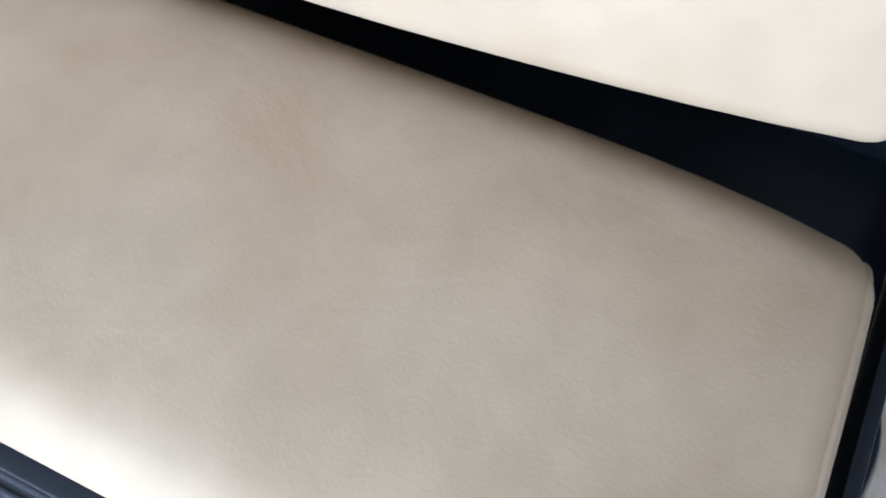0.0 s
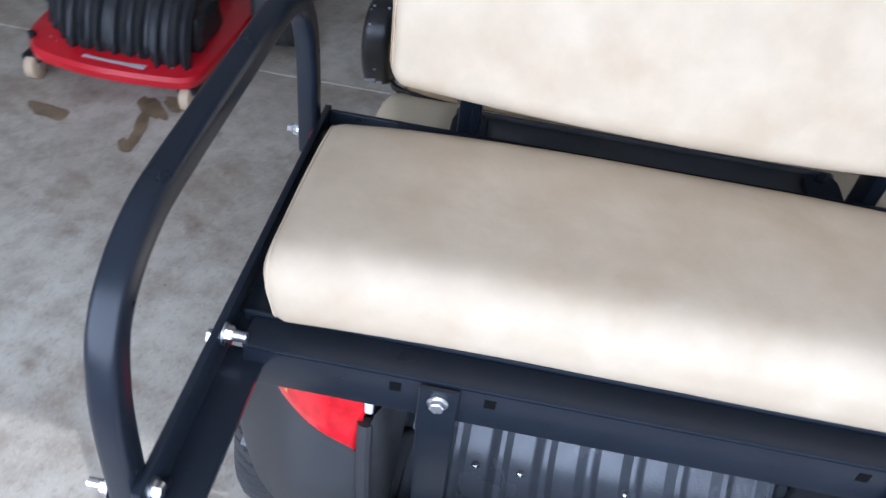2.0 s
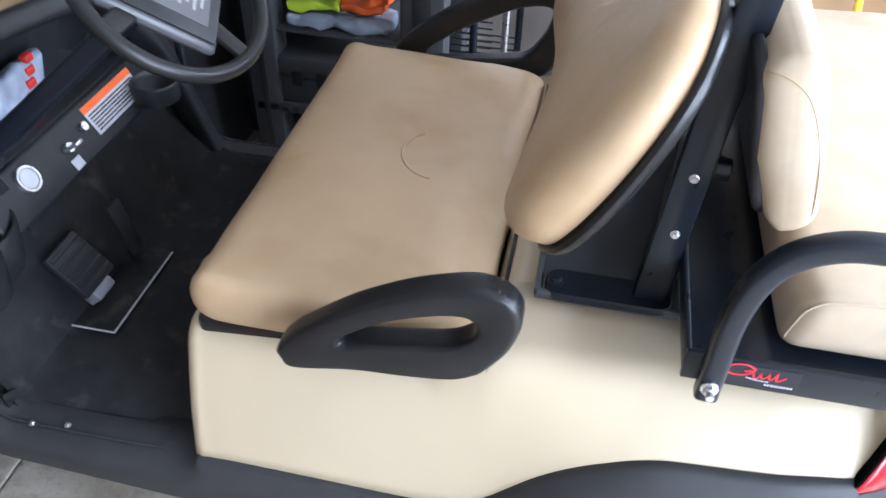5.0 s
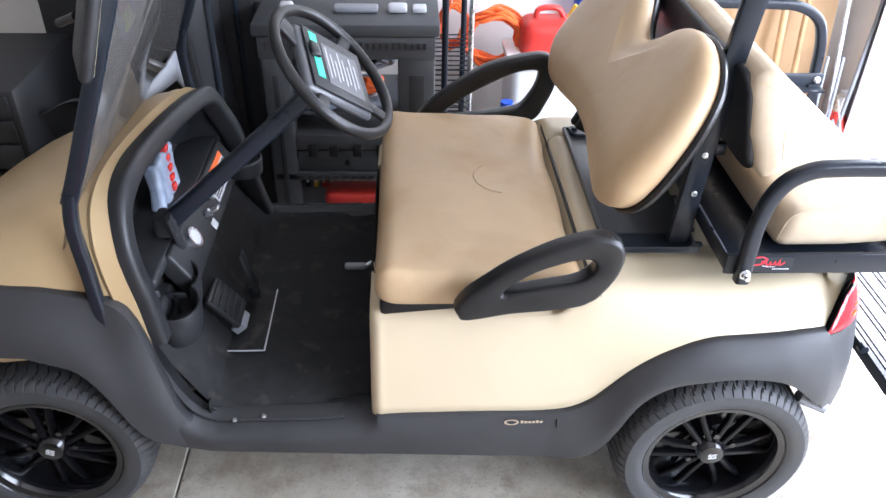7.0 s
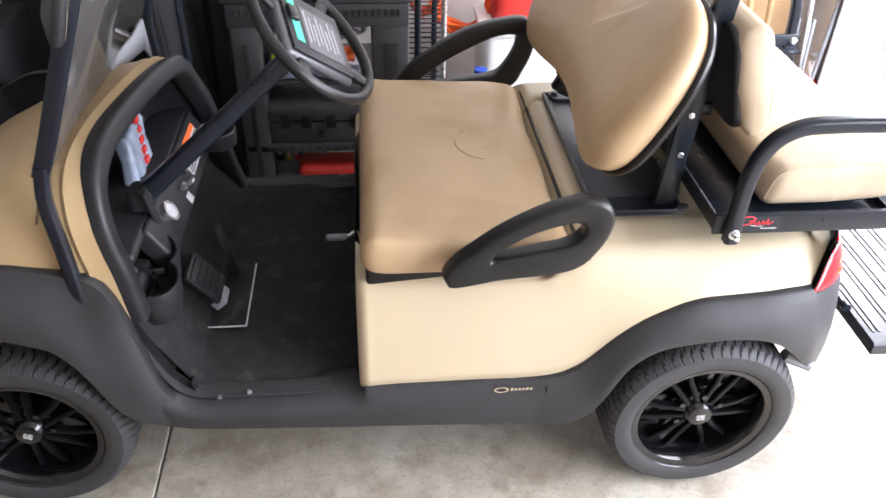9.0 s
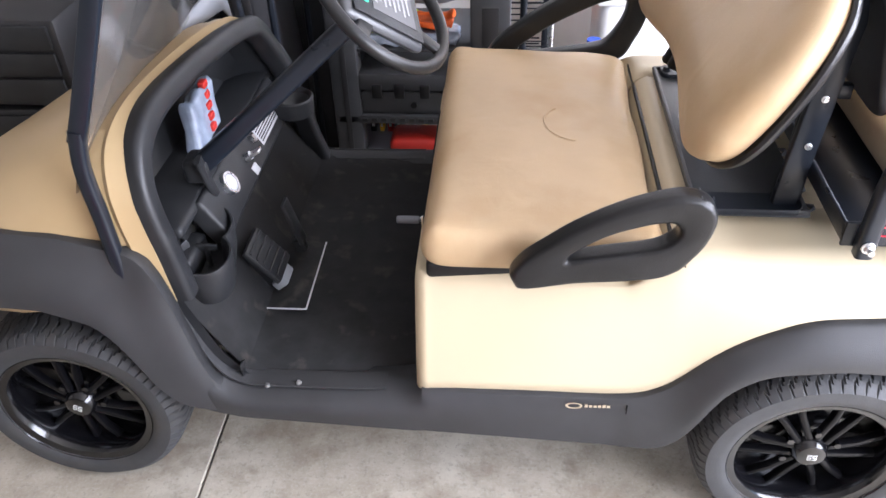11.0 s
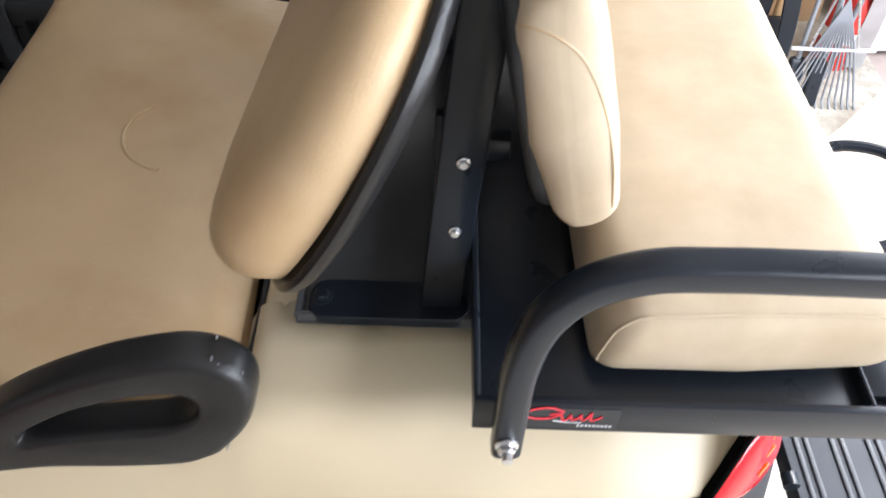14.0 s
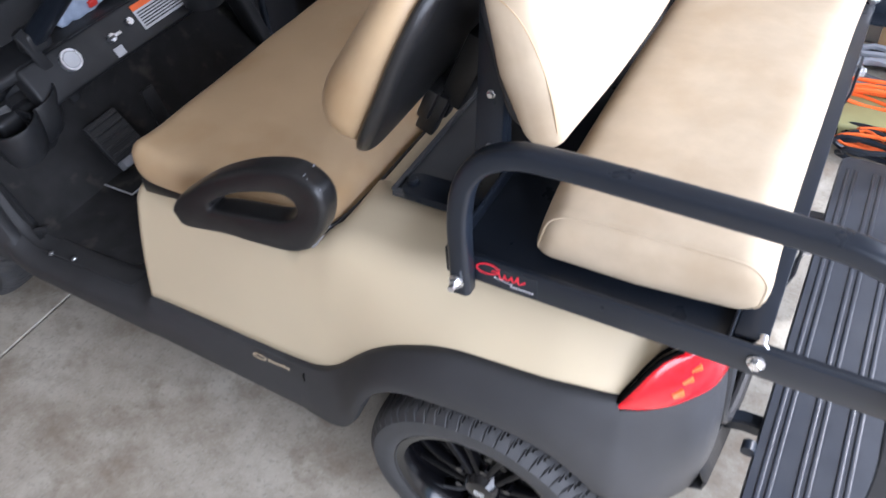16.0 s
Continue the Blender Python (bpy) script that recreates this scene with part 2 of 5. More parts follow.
def thick(ob, t, offset=-1.0):
    s = ob.modifiers.new("thickness", "SOLIDIFY")
    s.thickness, s.offset = t, offset
    return ob


def rect_section(w, h, r, n=4):
    pts = []
    for cx, cy, a0 in ((w / 2 - r, h / 2 - r, 0), (-w / 2 + r, h / 2 - r, 90), (-w / 2 + r, -h / 2 + r, 180), (w / 2 - r, -h / 2 + r, 270)):
        for k in range(n + 1):
            a = radians(a0 + 90 * k / n)
            pts.append((cx + r * math.cos(a), cy + r * math.sin(a)))
    return pts


def round_section(r, n=12):
    return [(r * math.cos(2 * math.pi * k / n), r * math.sin(2 * math.pi * k / n)) for k in range(n)]


def sweep(path, sec, up=(0, 1, 0), cap=True, bm=None, scales=None, closed=False):
    """A section swept along a path; up is the section's second axis."""
    P = [Vector(p) for p in path]
    up = Vector(up)
    rows = []
    n = len(P)
    for i, p in enumerate(P):
        if closed:
            t = P[(i + 1) % n] - P[i - 1]
        else:
            t = P[min(i + 1, n - 1)] - P[max(i - 1, 0)]
        t.normalize()
        s = t.cross(up)
        if s.length < 1e-4:
            s = t.orthogonal()
        s.normalize()
        u = s.cross(t).normalized()
        k = scales[i] if scales else 1.0
        rows.append([p + s * a * k + u * b * k for a, b in sec])
    return grid(rows, close_u=closed, close_v=True, cap=cap and not closed, bm=bm)


def fillet(points, r, n=6):
    """A polyline with its corners rounded."""
    P = [Vector(p) for p in points]
    out = [P[0]]
    for a, b, c in zip(P, P[1:], P[2:]):
        d1, d2 = (a - b), (c - b)
        k = min(r, d1.length * .49, d2.length * .49)
        p1, p2 = b + d1.normalized() * k, b + d2.normalized() * k
        for i in range(n + 1):
            t = i / n
            out.append(p1 * (1 - t) ** 2 + b * 2 * t * (1 - t) + p2 * t * t)
    out.append(P[-1])
    return out


def spline(points, n=8):
    """A smooth curve through points."""
    P = [Vector(p) for p in points]
    P = [P[0] * 2 - P[1]] + P + [P[-1] * 2 - P[-2]]
    out = []
    for a, b, c, d in zip(P, P[1:], P[2:], P[3:]):
        for i in range(n):
            t = i / n
            out.append(0.5 * (2 * b + (c - a) * t + (2 * a - 5 * b + 4 * c - d) * t * t + (3 * b - a - 3 * c + d) * t ** 3))
    out.append(P[-2])
    return out


def lerp(x, pts):
    """Piecewise linear value from (x, value) pairs."""
    if x <= pts[0][0]:
        return pts[0][1]
    for (a, u), (b, v) in zip(pts, pts[1:]):
        if x <= b:
            t = (x - a) / (b - a)
            return u + (v - u) * t
    return pts[-1][1]


def smooth_at(x, pts):
    """Piecewise value with eased slopes."""
    d = 0.02
    return (lerp(x - d, pts) + lerp(x, pts) * 2 + lerp(x + d, pts)) / 4


def axis_samples(h, r, k, m):
    c = [h - r + r * math.sin(math.pi / 2 * i / k) for i in range(1, k + 1)]
    mid = [-(h - r) + 2 * (h - r) * i / m for i in range(m + 1)]
    return [-v for v in reversed(c)] + mid + c


def pillow(hx, hy, hz, r, k=4, m=8, shape=None, bm=None, ry=None):
    """A box with rounded edges and a fine skin, bent by shape."""
    bm = bm or bm_new()
    R = Vector((r, ry or r, min(r, hz * .98)))
    H = Vector((hx, hy, hz))
    xs, ys, zs = axis_samples(hx, R.x, k, m), axis_samples(hy, R.y, k, m), axis_samples(hz, R.z, k, 2)
    seen = {}

    def vert(p):
        key = tuple(round(c, 5) for c in p)
        if key not in seen:
            q = Vector(p)
            inner = Vector([max(-(h - e), min(h - e, c)) for c, h, e in zip(q, H, R)])
            d = Vector([(c - i) / e for c, i, e in zip(q, inner, R)])
            if d.length > 1e-6:
                d = d.normalized() * max(abs(c) for c in d)
                q = inner + Vector([c * e for c, e in zip(d, R)])
            seen[key] = bm.verts.new(shape(q) if shape else q)
        return seen[key]

    def face(ps):
        vs = []
        for p in ps:
            v = vert(p)
            if v not in vs:
                vs.append(v)
        if len(vs) > 2:
            try:
                bm.faces.new(vs)
            except ValueError:
                pass

    for A, B, f in ((xs, ys, lambda a, b, s: (a, b, s * hz)), (xs, zs, lambda a, b, s: (a, s * hy, b)), (ys, zs, lambda a, b, s: (s * hx, a, b))):
        for s in (-1, 1):
            for a0, a1 in zip(A, A[1:]):
                for b0, b1 in zip(B, B[1:]):
                    face([f(a0, b0, s), f(a1, b0, s), f(a1, b1, s), f(a0, b1, s)])
    return bm


def revolve(profile, n=48, bm=None, m=None, closed=False):
    """A profile of (radius, along) turned about the y axis."""
    rows = []
    for i in range(n):
        a = 2 * math.pi * i / n
        r_ = [Vector((r * math.cos(a), y, r * math.sin(a))) for r, y in profile]
        rows.append([m @ p for p in r_] if m is not None else r_)
    return grid(rows, close_u=True, close_v=closed, bm=bm)


def cyl(p0, p1, r, n=16, bm=None):
    p0, p1 = Vector(p0), Vector(p1)
    return sweep([p0, p1], round_section(r, n), up=(p1 - p0).orthogonal(), bm=bm)


def bolt_bm(p, axis, r=0.011, tip=0.0, tip_len=0.0, bm=None):
    """A flange bolt: washer, six-sided head and, if asked, the end of the shank."""
    p, axis = Vector(p), Vector(axis).normalized()
    up = axis.orthogonal()
    bm = sweep([p, p + axis * r * .22, p + axis * r * .3], round_section(r * 1.35, 20), up=up, bm=bm, scales=[1, 1, .9])
    bm = sweep([p + axis * r * .3, p + axis * r * .95, p + axis * r * 1.1], round_section(r, 6), up=up, bm=bm, scales=[1, 1, .86])
    if tip_len:
        bm = sweep([p + axis * r, p + axis * (r + tip_len)], round_section(tip, 10), up=up, bm=bm)
    return bm


def mirror_y(ob, name=None):
    """A mirrored twin of a part across the plane y = 0."""
    me = ob.data.copy()
    me.transform(Matrix.Diagonal((1, -1, 1, 1)))
    me.flip_normals()
    o = new(name or ob.name, me)
    o.parent = ob.parent
    for md in ob.modifiers:
        if md.type == "SOLIDIFY":
            thick(o, md.thickness, md.offset)
    if "label" in ob:
        o["label"] = ob["label"]
    return o


# ---- structure ----
XD = 1.37        # door line
ground = obj("ground", box(XD, 400, -300, 300, -0.25, -0.02), DRIVE)
tagged(ground, "pinkish paved driveway outside the garage door", "ground", kind="structure")
floor = thing("floor", "stained grey concrete garage floor with a saw-cut joint", "floor", kind="structure")
for x0, x1 in ((-4.2, -1.417), (-1.411, XD)):
    part("slab", box(x0, x1, -4.3, 1.85, -0.14, 0.0, bev=0.003, seg=1), CONCRETE, floor)
part("lit_joint_filler", box(-1.43, -1.40, -4.3, 1.85, -0.14, -0.008), CRACK, floor, "joint between the slabs, paled for its lit edge")
tagged(obj("wall_far", box(-4.2, 1.6, 1.85, 2.0, -0.1, 2.75), WALL), "white painted drywall behind the shelves", "wall", kind="structure")
# Near and front walls are out of view; their dark tone limits bounce.
tagged(obj("wall_near", box(-4.2, 1.6, -4.45, -4.3, -0.1, 2.75), WALLDIM), "unseen wall, darkened to cut bounced light", "wall", kind="structure")
tagged(obj("wall_front", box(-4.35, -4.2, -4.45, 2.0, -0.1, 2.75), WALLDIM), "unseen wall, darkened to cut bounced light", "wall", kind="structure")
bm = box(XD + .02, XD + .2, 1.56, 1.85, -0.1, 2.75)
add_box(bm, XD + .02, XD + .2, -4.3, -3.7, -0.1, 2.75)
add_box(bm, XD + .02, XD + .2, -3.7, 1.56, 2.25, 2.75)
tagged(obj("wall_door", bm, WALL), "white wall round the open garage door", "wall", kind="structure")
tagged(obj("ceiling", box(-4.35, 1.6, -4.45, 2.0, 2.75, 2.87), CEIL), "unseen garage ceiling, greyed to cut bounced light", "ceiling", kind="structure")
tagged(obj("door_jamb", box(XD - .01, XD + .21, 1.47, 1.558, -0.0, 2.25, bev=0.004), WHITE), "white garage door jamb", "trim", kind="structure")

track = thing("garage_door_track", "galvanised steel vertical garage door track", "door track", at=(XD - .1, 1.36, 0))
part("rail", sweep([(0, 0, 0.02), (0, 0, 2.2)], [(-.03, -.025), (-.03, .025), (.03, .025), (.03, .02), (-.025, .02), (-.025, -.02), (.03, -.02), (.03, -.025)], up=(0, 1, 0)), GALV, track)
for z in (0.3, 1.1, 1.9):
    part("bracket", box(-.03, .03, .022, .112, z, z + .06, bev=.002), GALV, track)

# ---- golf cart ----
cart = thing("golf_cart", "beige and black four-seat golf cart with rear-facing seat", "golf cart")

# beige rear body
Z_TOP = [(-.88, .622), (-.66, .640), (-.55, .655), (-.42, .670), (-.365, .688), (-.328, .709), (-.28, .712), (.1, .71), (.22, .70), (.27, .675), (.30, .65)]
Y_SHO = [(-.86, .470), (-.6, .477), (-.36, .485), (-.2, .49), (.12, .485), (.22, .468), (.3, .43)]
Z_BOT = [(-.86, .350), (-.78, .358), (-.60, .366), (-.46, .368), (-.40, .373), (-.36, .383), (-.335, .397), (-.305, .418), (-.257, .475), (-.223, .510), (-.173, .548), (-.104, .580), (-.05, .596), (.05, .600), (.15, .605), (.23, .602), (.30, .60)]
Y_BOT = [(-.86, .530), (-.6, .538), (-.35, .543), (-.1, .545), (.12, .537), (.22, .520), (.3, .48)]


CORNER = spline([(.222, -.520, 0), (.260, -.507, 0), (.295, -.486, 0), (.326, -.455, 0), (.350, -.415, 0), (.360, -.362, 0)], 5)
CORNER_ALL = spline([(.222, -.520, 0), (.260, -.507, 0), (.295, -.486, 0), (.326, -.455, 0), (.350, -.415, 0), (.360, -.362, 0), (.350, -.340, 0), (.322, -.328, 0), (.26, -.326, 0), (.16, -.328, 0)], 5)


TAIL_TOP = [(0, .603), (.10, .632), (.22, .664), (.34, .686), (.46, .694), (1, .695)]
TAIL_LOW = [(0, .599), (.2, .596), (.4, .597), (.6, .601), (.8, .597), (1, .579)]


RECESS = [(-.60, 0), (-.55, -.007), (-.42, -.022), (-.372, -.034), (-.352, -.036), (-.337, -.015), (-.326, 0), (-.20, 0)]


def body_section(x):
    zt, ys, zb, yb = smooth_at(x, Z_TOP), smooth_at(x, Y_SHO), smooth_at(x, Z_BOT), smooth_at(x, Y_BOT)
    r = lerp(x, [(-.4, .045), (-.1, .07)])
    pts = [(.30, zt + .002), (ys - r - .06, zt), (ys - r, zt - .002)]
    end = math.pi / 2
    for k in range(6):
        dy, dz = yb - (ys - r + r * math.sin(end)), (zt - r + r * math.cos(end) - .002) - zb
        end = math.atan2(dz, dy + .016)
    for k in range(1, 7):
        a = end * k / 6
        pts.append((ys - r + r * math.sin(a), zt - r + r * math.cos(a) - .002))
    y0, z0 = pts[-1]
    for k in range(1, 8):
        t = k / 7
        pts.append((y0 + (yb - y0) * t + .006 * math.sin(math.pi * t), z0 + (zb - z0) * t))
    if -.60 < x < -.30:
        # the recess behind the bench curves forward towards the side
        for k in range(9):
            y, z = pts[k]
            shift = min(.09, .055 * max(0, (y - .375) / .097) ** 2.2)
            pts[k] = (y, z + min(0, lerp(x + shift, RECESS)) * max(0, 1 - max(0, k - 4) / 4))
    return pts


def frange(a, b, n):
    return [a + (b - a) * i / n for i in range(n + 1)]


rows = []
f = body_section(-.82)
rows.append([(-.859, -.30, z - .010) for y, z in f])
for k in range(10):
    a = math.pi / 2 * (9 - k) / 9
    rows.append([(-.831 - .028 * math.sin(a), -(y - .028 * (1 - math.cos(a))), z - .010 * (1 - math.cos(a))) for y, z in f])
for x in frange(-.826, .215, 90):
    rows.append([(x, -y, z) for y, z in body_section(x)])
sec = body_section(.222)
y_out, z_out, z_cap = sec[-1][0], sec[-1][1], sec[0][1]
for i, p in enumerate(CORNER[1:], 1):
    u = i / (len(CORNER) - 1)
    zt = lerp(u, TAIL_TOP) - .004
    tan = CORNER[min(i + 1, len(CORNER) - 1)] - CORNER[i - 1]
    d = Vector((tan.y, -tan.x, 0)).normalized().lerp(Vector((0, -1, 0)), max(0, 1 - i / 10))
    k = (z_cap - zt) / (z_cap - z_out)
    lean = .003 + .36 * max(0, zt + .004 - lerp(u, TAIL_LOW) - .012)
    rows.append([(p.x - d.x * (min(.05, y_out - y) + lean), p.y - d.y * (min(.13, y_out - y) + lean), z_cap - (z_cap - z) * k) for y, z in sec])
side = part("body_side", grid(rows), BODY, cart, "glossy beige moulded rear body side", 85)
thick(side, .006)
mirror_y(side)
# ledge behind the front bench
rows = []
for y in frange(-.472, .472, 60):
    bend = -.055 * max(0, (abs(y) - .375) / .097) ** 2.2
    dive = max(0, min(1, (abs(y) - .29) / .15))
    dive = .019 * dive * dive * (3 - 2 * dive)
    prof = [(-.352, .636), (-.345, .658), (-.338, .675), (-.330, .692), (-.319, .7055), (-.305, .7125), (-.297, .7135), (-.288, .7132), (-.278, .7120), (-.255, .7105), (-.20, .709)]
    row = []
    for x, z in prof:
        k = max(0, min(1, (-.215 - x) / .09))
        row.append((x + bend * k + dive * .3, y, z + .35 * bend * k - dive))
    rows.append(row)
thick(part("seat_ledge", grid(rows), BODY, cart, "beige ridge behind the bench"), .005)
part("pod_top", box(-.845, -.32, -.42, .42, .58, .615, bev=.01), PLASTIC, cart)
part("rear_deck", box(-.285, .06, -.40, .40, .66, .708, bev=.008), BODY, cart)

# black sill, wheel arch and rear corner
Z_ARCH = [(-.34, .25), (-.30, .27), (-.268, .325), (-.245, .39), (-.217, .452), (-.16, .50), (-.115, .514), (0, .53), (.09, .522), (.146, .504), (.20, .46), (.26, .39), (.30, .36)]
Z_SILL = [(-1.36, .29), (-1.27, .28), (-.87, .258), (-.41, .242), (-.34, .25)]


def fender_rows():
    rows = []
    for x in frange(-1.41, -.868, 22):
        zb = lerp(x, Z_SILL)
        zt = lerp(x, [(-1.41, .48), (-1.35, .40), (-1.30, .348), (-1.25, .328), (-1.0, .330), (-.90, .338), (-.86, .348)])
        yo = lerp(x, [(-1.41, .525), (-1.33, .545), (-1.25, .553)])
        row = [(x, -.44, zt - .004), (x, -.494, zt)]
        for k in range(1, 9):
            t = k / 8
            row.append((x, -(.494 + (yo - .494) * (1 - (1 - t) ** 6)), zt + (zb - zt) * t))
        row += [(x, -(yo - .012), zb - .004), (x, -(yo - .06), zb + .004)]
        rows.append(row)
    for x in frange(-.842, .225, 60):
        zt, yt = smooth_at(x, Z_BOT), smooth_at(x, Y_BOT)
        zb = lerp(x, Z_SILL) if x < -.34 else smooth_at(x, Z_ARCH)
        lip = lerp(x, [(-.42, 0), (-.25, .035), (0, .042), (.14, .040), (.225, .036)])
        base = lerp(x, [(-.86, .545), (-.4, .552), (-.3, .545), (.3, .53)])
        row = [(x, -(yt - .012), zt + .012), (x, -yt - .004, zt + .004)]
        for k in range(1, 9):
            t = k / 8
            bulge = (base + lip - yt) * (1 - (1 - t) ** lerp(x, [(-.86, 7), (-.6, 2.2), (-.4, 2)]))
            row.append((x, -(yt + .006 + bulge), zt + (zb - zt) * t))
        y, z = row[-1][1], row[-1][2]
        row += [(x, y + .012, z - .004), (x, y + .06, z + .004)]
        rows.append(row)
    # round the corner to the back
    for k, p in enumerate(CORNER_ALL[1:], 1):
        u = k / (len(CORNER) - 1)
        zt = lerp(u, TAIL_LOW + [(1.2, .655), (1.5, .675), (1.8, .68)]) + .002
        zb = lerp(u, [(0, .43), (.25, .355), (.5, .34), (1, .32), (1.4, .335), (1.8, .36)])
        big = lerp(u, [(0, .044), (.3, .036), (.8, .022), (1, .016), (1.2, 0)])
        d = Vector((p.x - .15, p.y + .25, 0)).normalized()
        row = []
        for j in range(12):
            t = max(0, (j - 1)) / 9 if j < 11 else 1
            w = min(1, u / .5)
            out = (big + .006 * (1 - w)) * (w * math.sin(math.pi * t * .75) + (1 - w) * (1 - (1 - t) ** 2)) + .006 - .010 * w - (.03 if j == 11 else 0) - (.012 if j == 0 else 0)
            row.append((p.x + d.x * out, p.y + d.y * out, zt + (zb - zt) * min(1, t)))
        rows.append(row)
    return rows


fender = part("rear_fender", grid(fender_rows()), FENDER, cart, "satin black plastic sill and wheel arch")
thick(fender, .006)
mirror_y(fender)
# rear bumper between the corners
rows = []
for y in frange(-.43, .43, 24):
    d = .02 * (1 - (y / .43) ** 2)
    rows.append([(.30, y, .37), (.345, y, .385), (.37 + d, y, .375), (.385 + d, y, .345), (.38 + d, y, .32), (.33, y, .30)])
thick(part("rear_bumper", grid(rows), FENDER, cart), .006)
# rolled edge round the mouth of the bag well
lipw = part("well_flange", sweep(spline([(.350, -.352, .640), (.362, -.350, .59), (.368, -.346, .50), (.372, -.338, .43), (.380, -.315, .398), (.386, -.27, .388), (.391, -.15, .385), (.393, -.002, .384)], 6), round_section(.011, 10), up=(1, 0, 0)), FENDER, cart)
mirror_y(lipw)
# ribbed liner of the bag well
prof = spline([(-.03, 0, .72), (.05, 0, .56), (.12, 0, .42), (.17, 0, .355), (.225, 0, .338), (.30, 0, .345), (.345, 0, .385)], 5)
rows = []
for i in range(241):
    y = -.335 + .67 * i / 240
    ph = (y / .075 + 100) % 1.0
    rib = .018 * max(0, min(1, (.5 - abs(ph - .5)) * 5.5 - .35))
    row = []
    for j, p in enumerate(prof):
        q = prof[min(j + 1, len(prof) - 1)] - prof[max(j - 1, 0)]
        nrm = Vector((q.z, 0, -q.x)).normalized() * -1
        row.append((p.x + nrm.x * -rib, y, p.z + nrm.z * -rib))
    rows.append(row)
thick(part("well_liner", grid(rows), WELL, cart, "ribbed black liner of the bag well"), .004)
for x, z, ys in ((.276, .352, (-.115, -.042, .032, .108, .18)), (.2, .357, (-.19, -.115, .06, .14, .22))):
    for y in ys:
        part("rivet", bolt_bm((x, y, z), (0, 0, 1), r=.0055), STEEL, cart)
part("rivet", bolt_bm((.325, -.005, .365), (-.3, 0, 1), r=.009), STEEL, cart)
for s in (-1, 1):
    part("rivet", bolt_bm((.334, s * .262, .378), (-.3, 0, 1), r=.008), STEEL, cart)
part("latch", box(.27, .31, -.02, -.008, .35, .375, bev=.003), STEEL, cart)

# tail lights
def tail_light():
    plan = CORNER
    n = len(plan) - 1
    rows = []
    for i, p in enumerate(plan):
        u = i / n
        zt = lerp(u, TAIL_TOP)
        zb = lerp(u, TAIL_LOW)
        row = []
        for k in range(9):
            t = k / 8
            o = .006 * math.sin(math.pi * t) ** .6 - .36 * max(0, (zt - zb) * t - .012)
            d = Vector((p.x - .15, p.y + .25)).normalized()
            row.append((p.x + d.x * o, p.y + d.y * o, zb + (zt - zb) * t))
        rows.append(row)
    tl = part("tail_light", grid(rows), LENS, cart, "red wrap-round tail light lens")
    thick(tl, .012)
    back = []
    for r in rows:
        top, low = Vector(r[-1]), Vector(r[0])
        inward = Vector((.15 - top.x, -.25 - top.y, 0)).normalized() * .013
        back.append([low + inward, (low + top) / 2 + inward, top + inward + Vector((0, 0, .006)), top + inward * .3 + Vector((0, 0, .007))])
    mirror_y(part("lamp_housing", grid(back), HOLE, cart))
    part("lamp_housing", grid(back), HOLE, cart)
    edge = [Vector(r[-1]) for r in rows[:14]]
    mirror_y(part("gasket", sweep(edge, rect_section(.007, .010, .003, 2), up=(0, 0, 1), scales=[.25] + [1] * (len(edge) - 1)), HOLE, cart))
    part("gasket", sweep(edge, rect_section(.007, .010, .003, 2), up=(0, 0, 1), scales=[.25] + [1] * (len(edge) - 1)), HOLE, cart)
    return tl, plan


tl, plan = tail_light()
tr = mirror_y(tl)
for s, lamp in ((1, tl), (-1, tr)):
    for i, z in ((12, .626), (14, .642), (16, .656)):
        p = plan[i]
        o = part("amber_reflector", pillow(.0030, .010, .009, .002, k=2, m=2), AMBER, lamp)
        d = math.atan2(p.y + .30, p.x - .15)
        o.matrix_local = Matrix.Translation((p.x + (.003 - .36 * (z - .612)) * math.cos(d), s * (p.y + (.003 - .36 * (z - .612)) * math.sin(d)), z)) @ Euler((0.3 * s, 0, s * d)).to_matrix().to_4x4()
    part("side_marker", pillow(.006, .006, .012, .004, k=2, m=2), CLEAR, lamp).location = (.347, -s * .349, .672)
    part("tab", box(.352, .358, -s * .381 - .006, -s * .381 + .006, .560, .578, bev=.002), STEEL, lamp)

# front fender, cowl and dash
Z_FF_T = [(-2.05, .66), (-1.85, .755), (-1.574, .745), (-1.407, .705), (-1.37, .62), (-1.33, .37), (-1.30, .345)]
Z_FF_B = [(-2.05, .40), (-1.95, .48), (-1.85, .56), (-1.72, .605), (-1.614, .605), (-1.512, .559), (-1.46, .46), (-1.434, .372), (-1.383, .308), (-1.32, .288), (-1.28, .285)]
rows = []
for x in frange(-2.03, -1.30, 44):
    zt, zb = smooth_at(x, Z_FF_T), smooth_at(x, Z_FF_B)
    yt = lerp(x, [(-2.05, .42), (-1.8, .50), (-1.45, .515), (-1.3, .535)])
    yb = lerp(x, [(-2.05, .46), (-1.85, .56), (-1.6, .575), (-1.42, .565), (-1.3, .55)])
    row = [(x, -(yt - .03), zt + .006)]
    for k in range(9):
        t = k / 8
        row.append((x, -(yt + (yb - yt) * math.sin(t * math.pi / 2)), zt + (zb - zt) * t))
    row.append((x, -(yb - .05), zb + .004))
    rows.append(row)
ff = part("front_fender", grid(rows), FENDER, cart, "satin black plastic front fender")
thick(ff, .006)
mirror_y(ff)
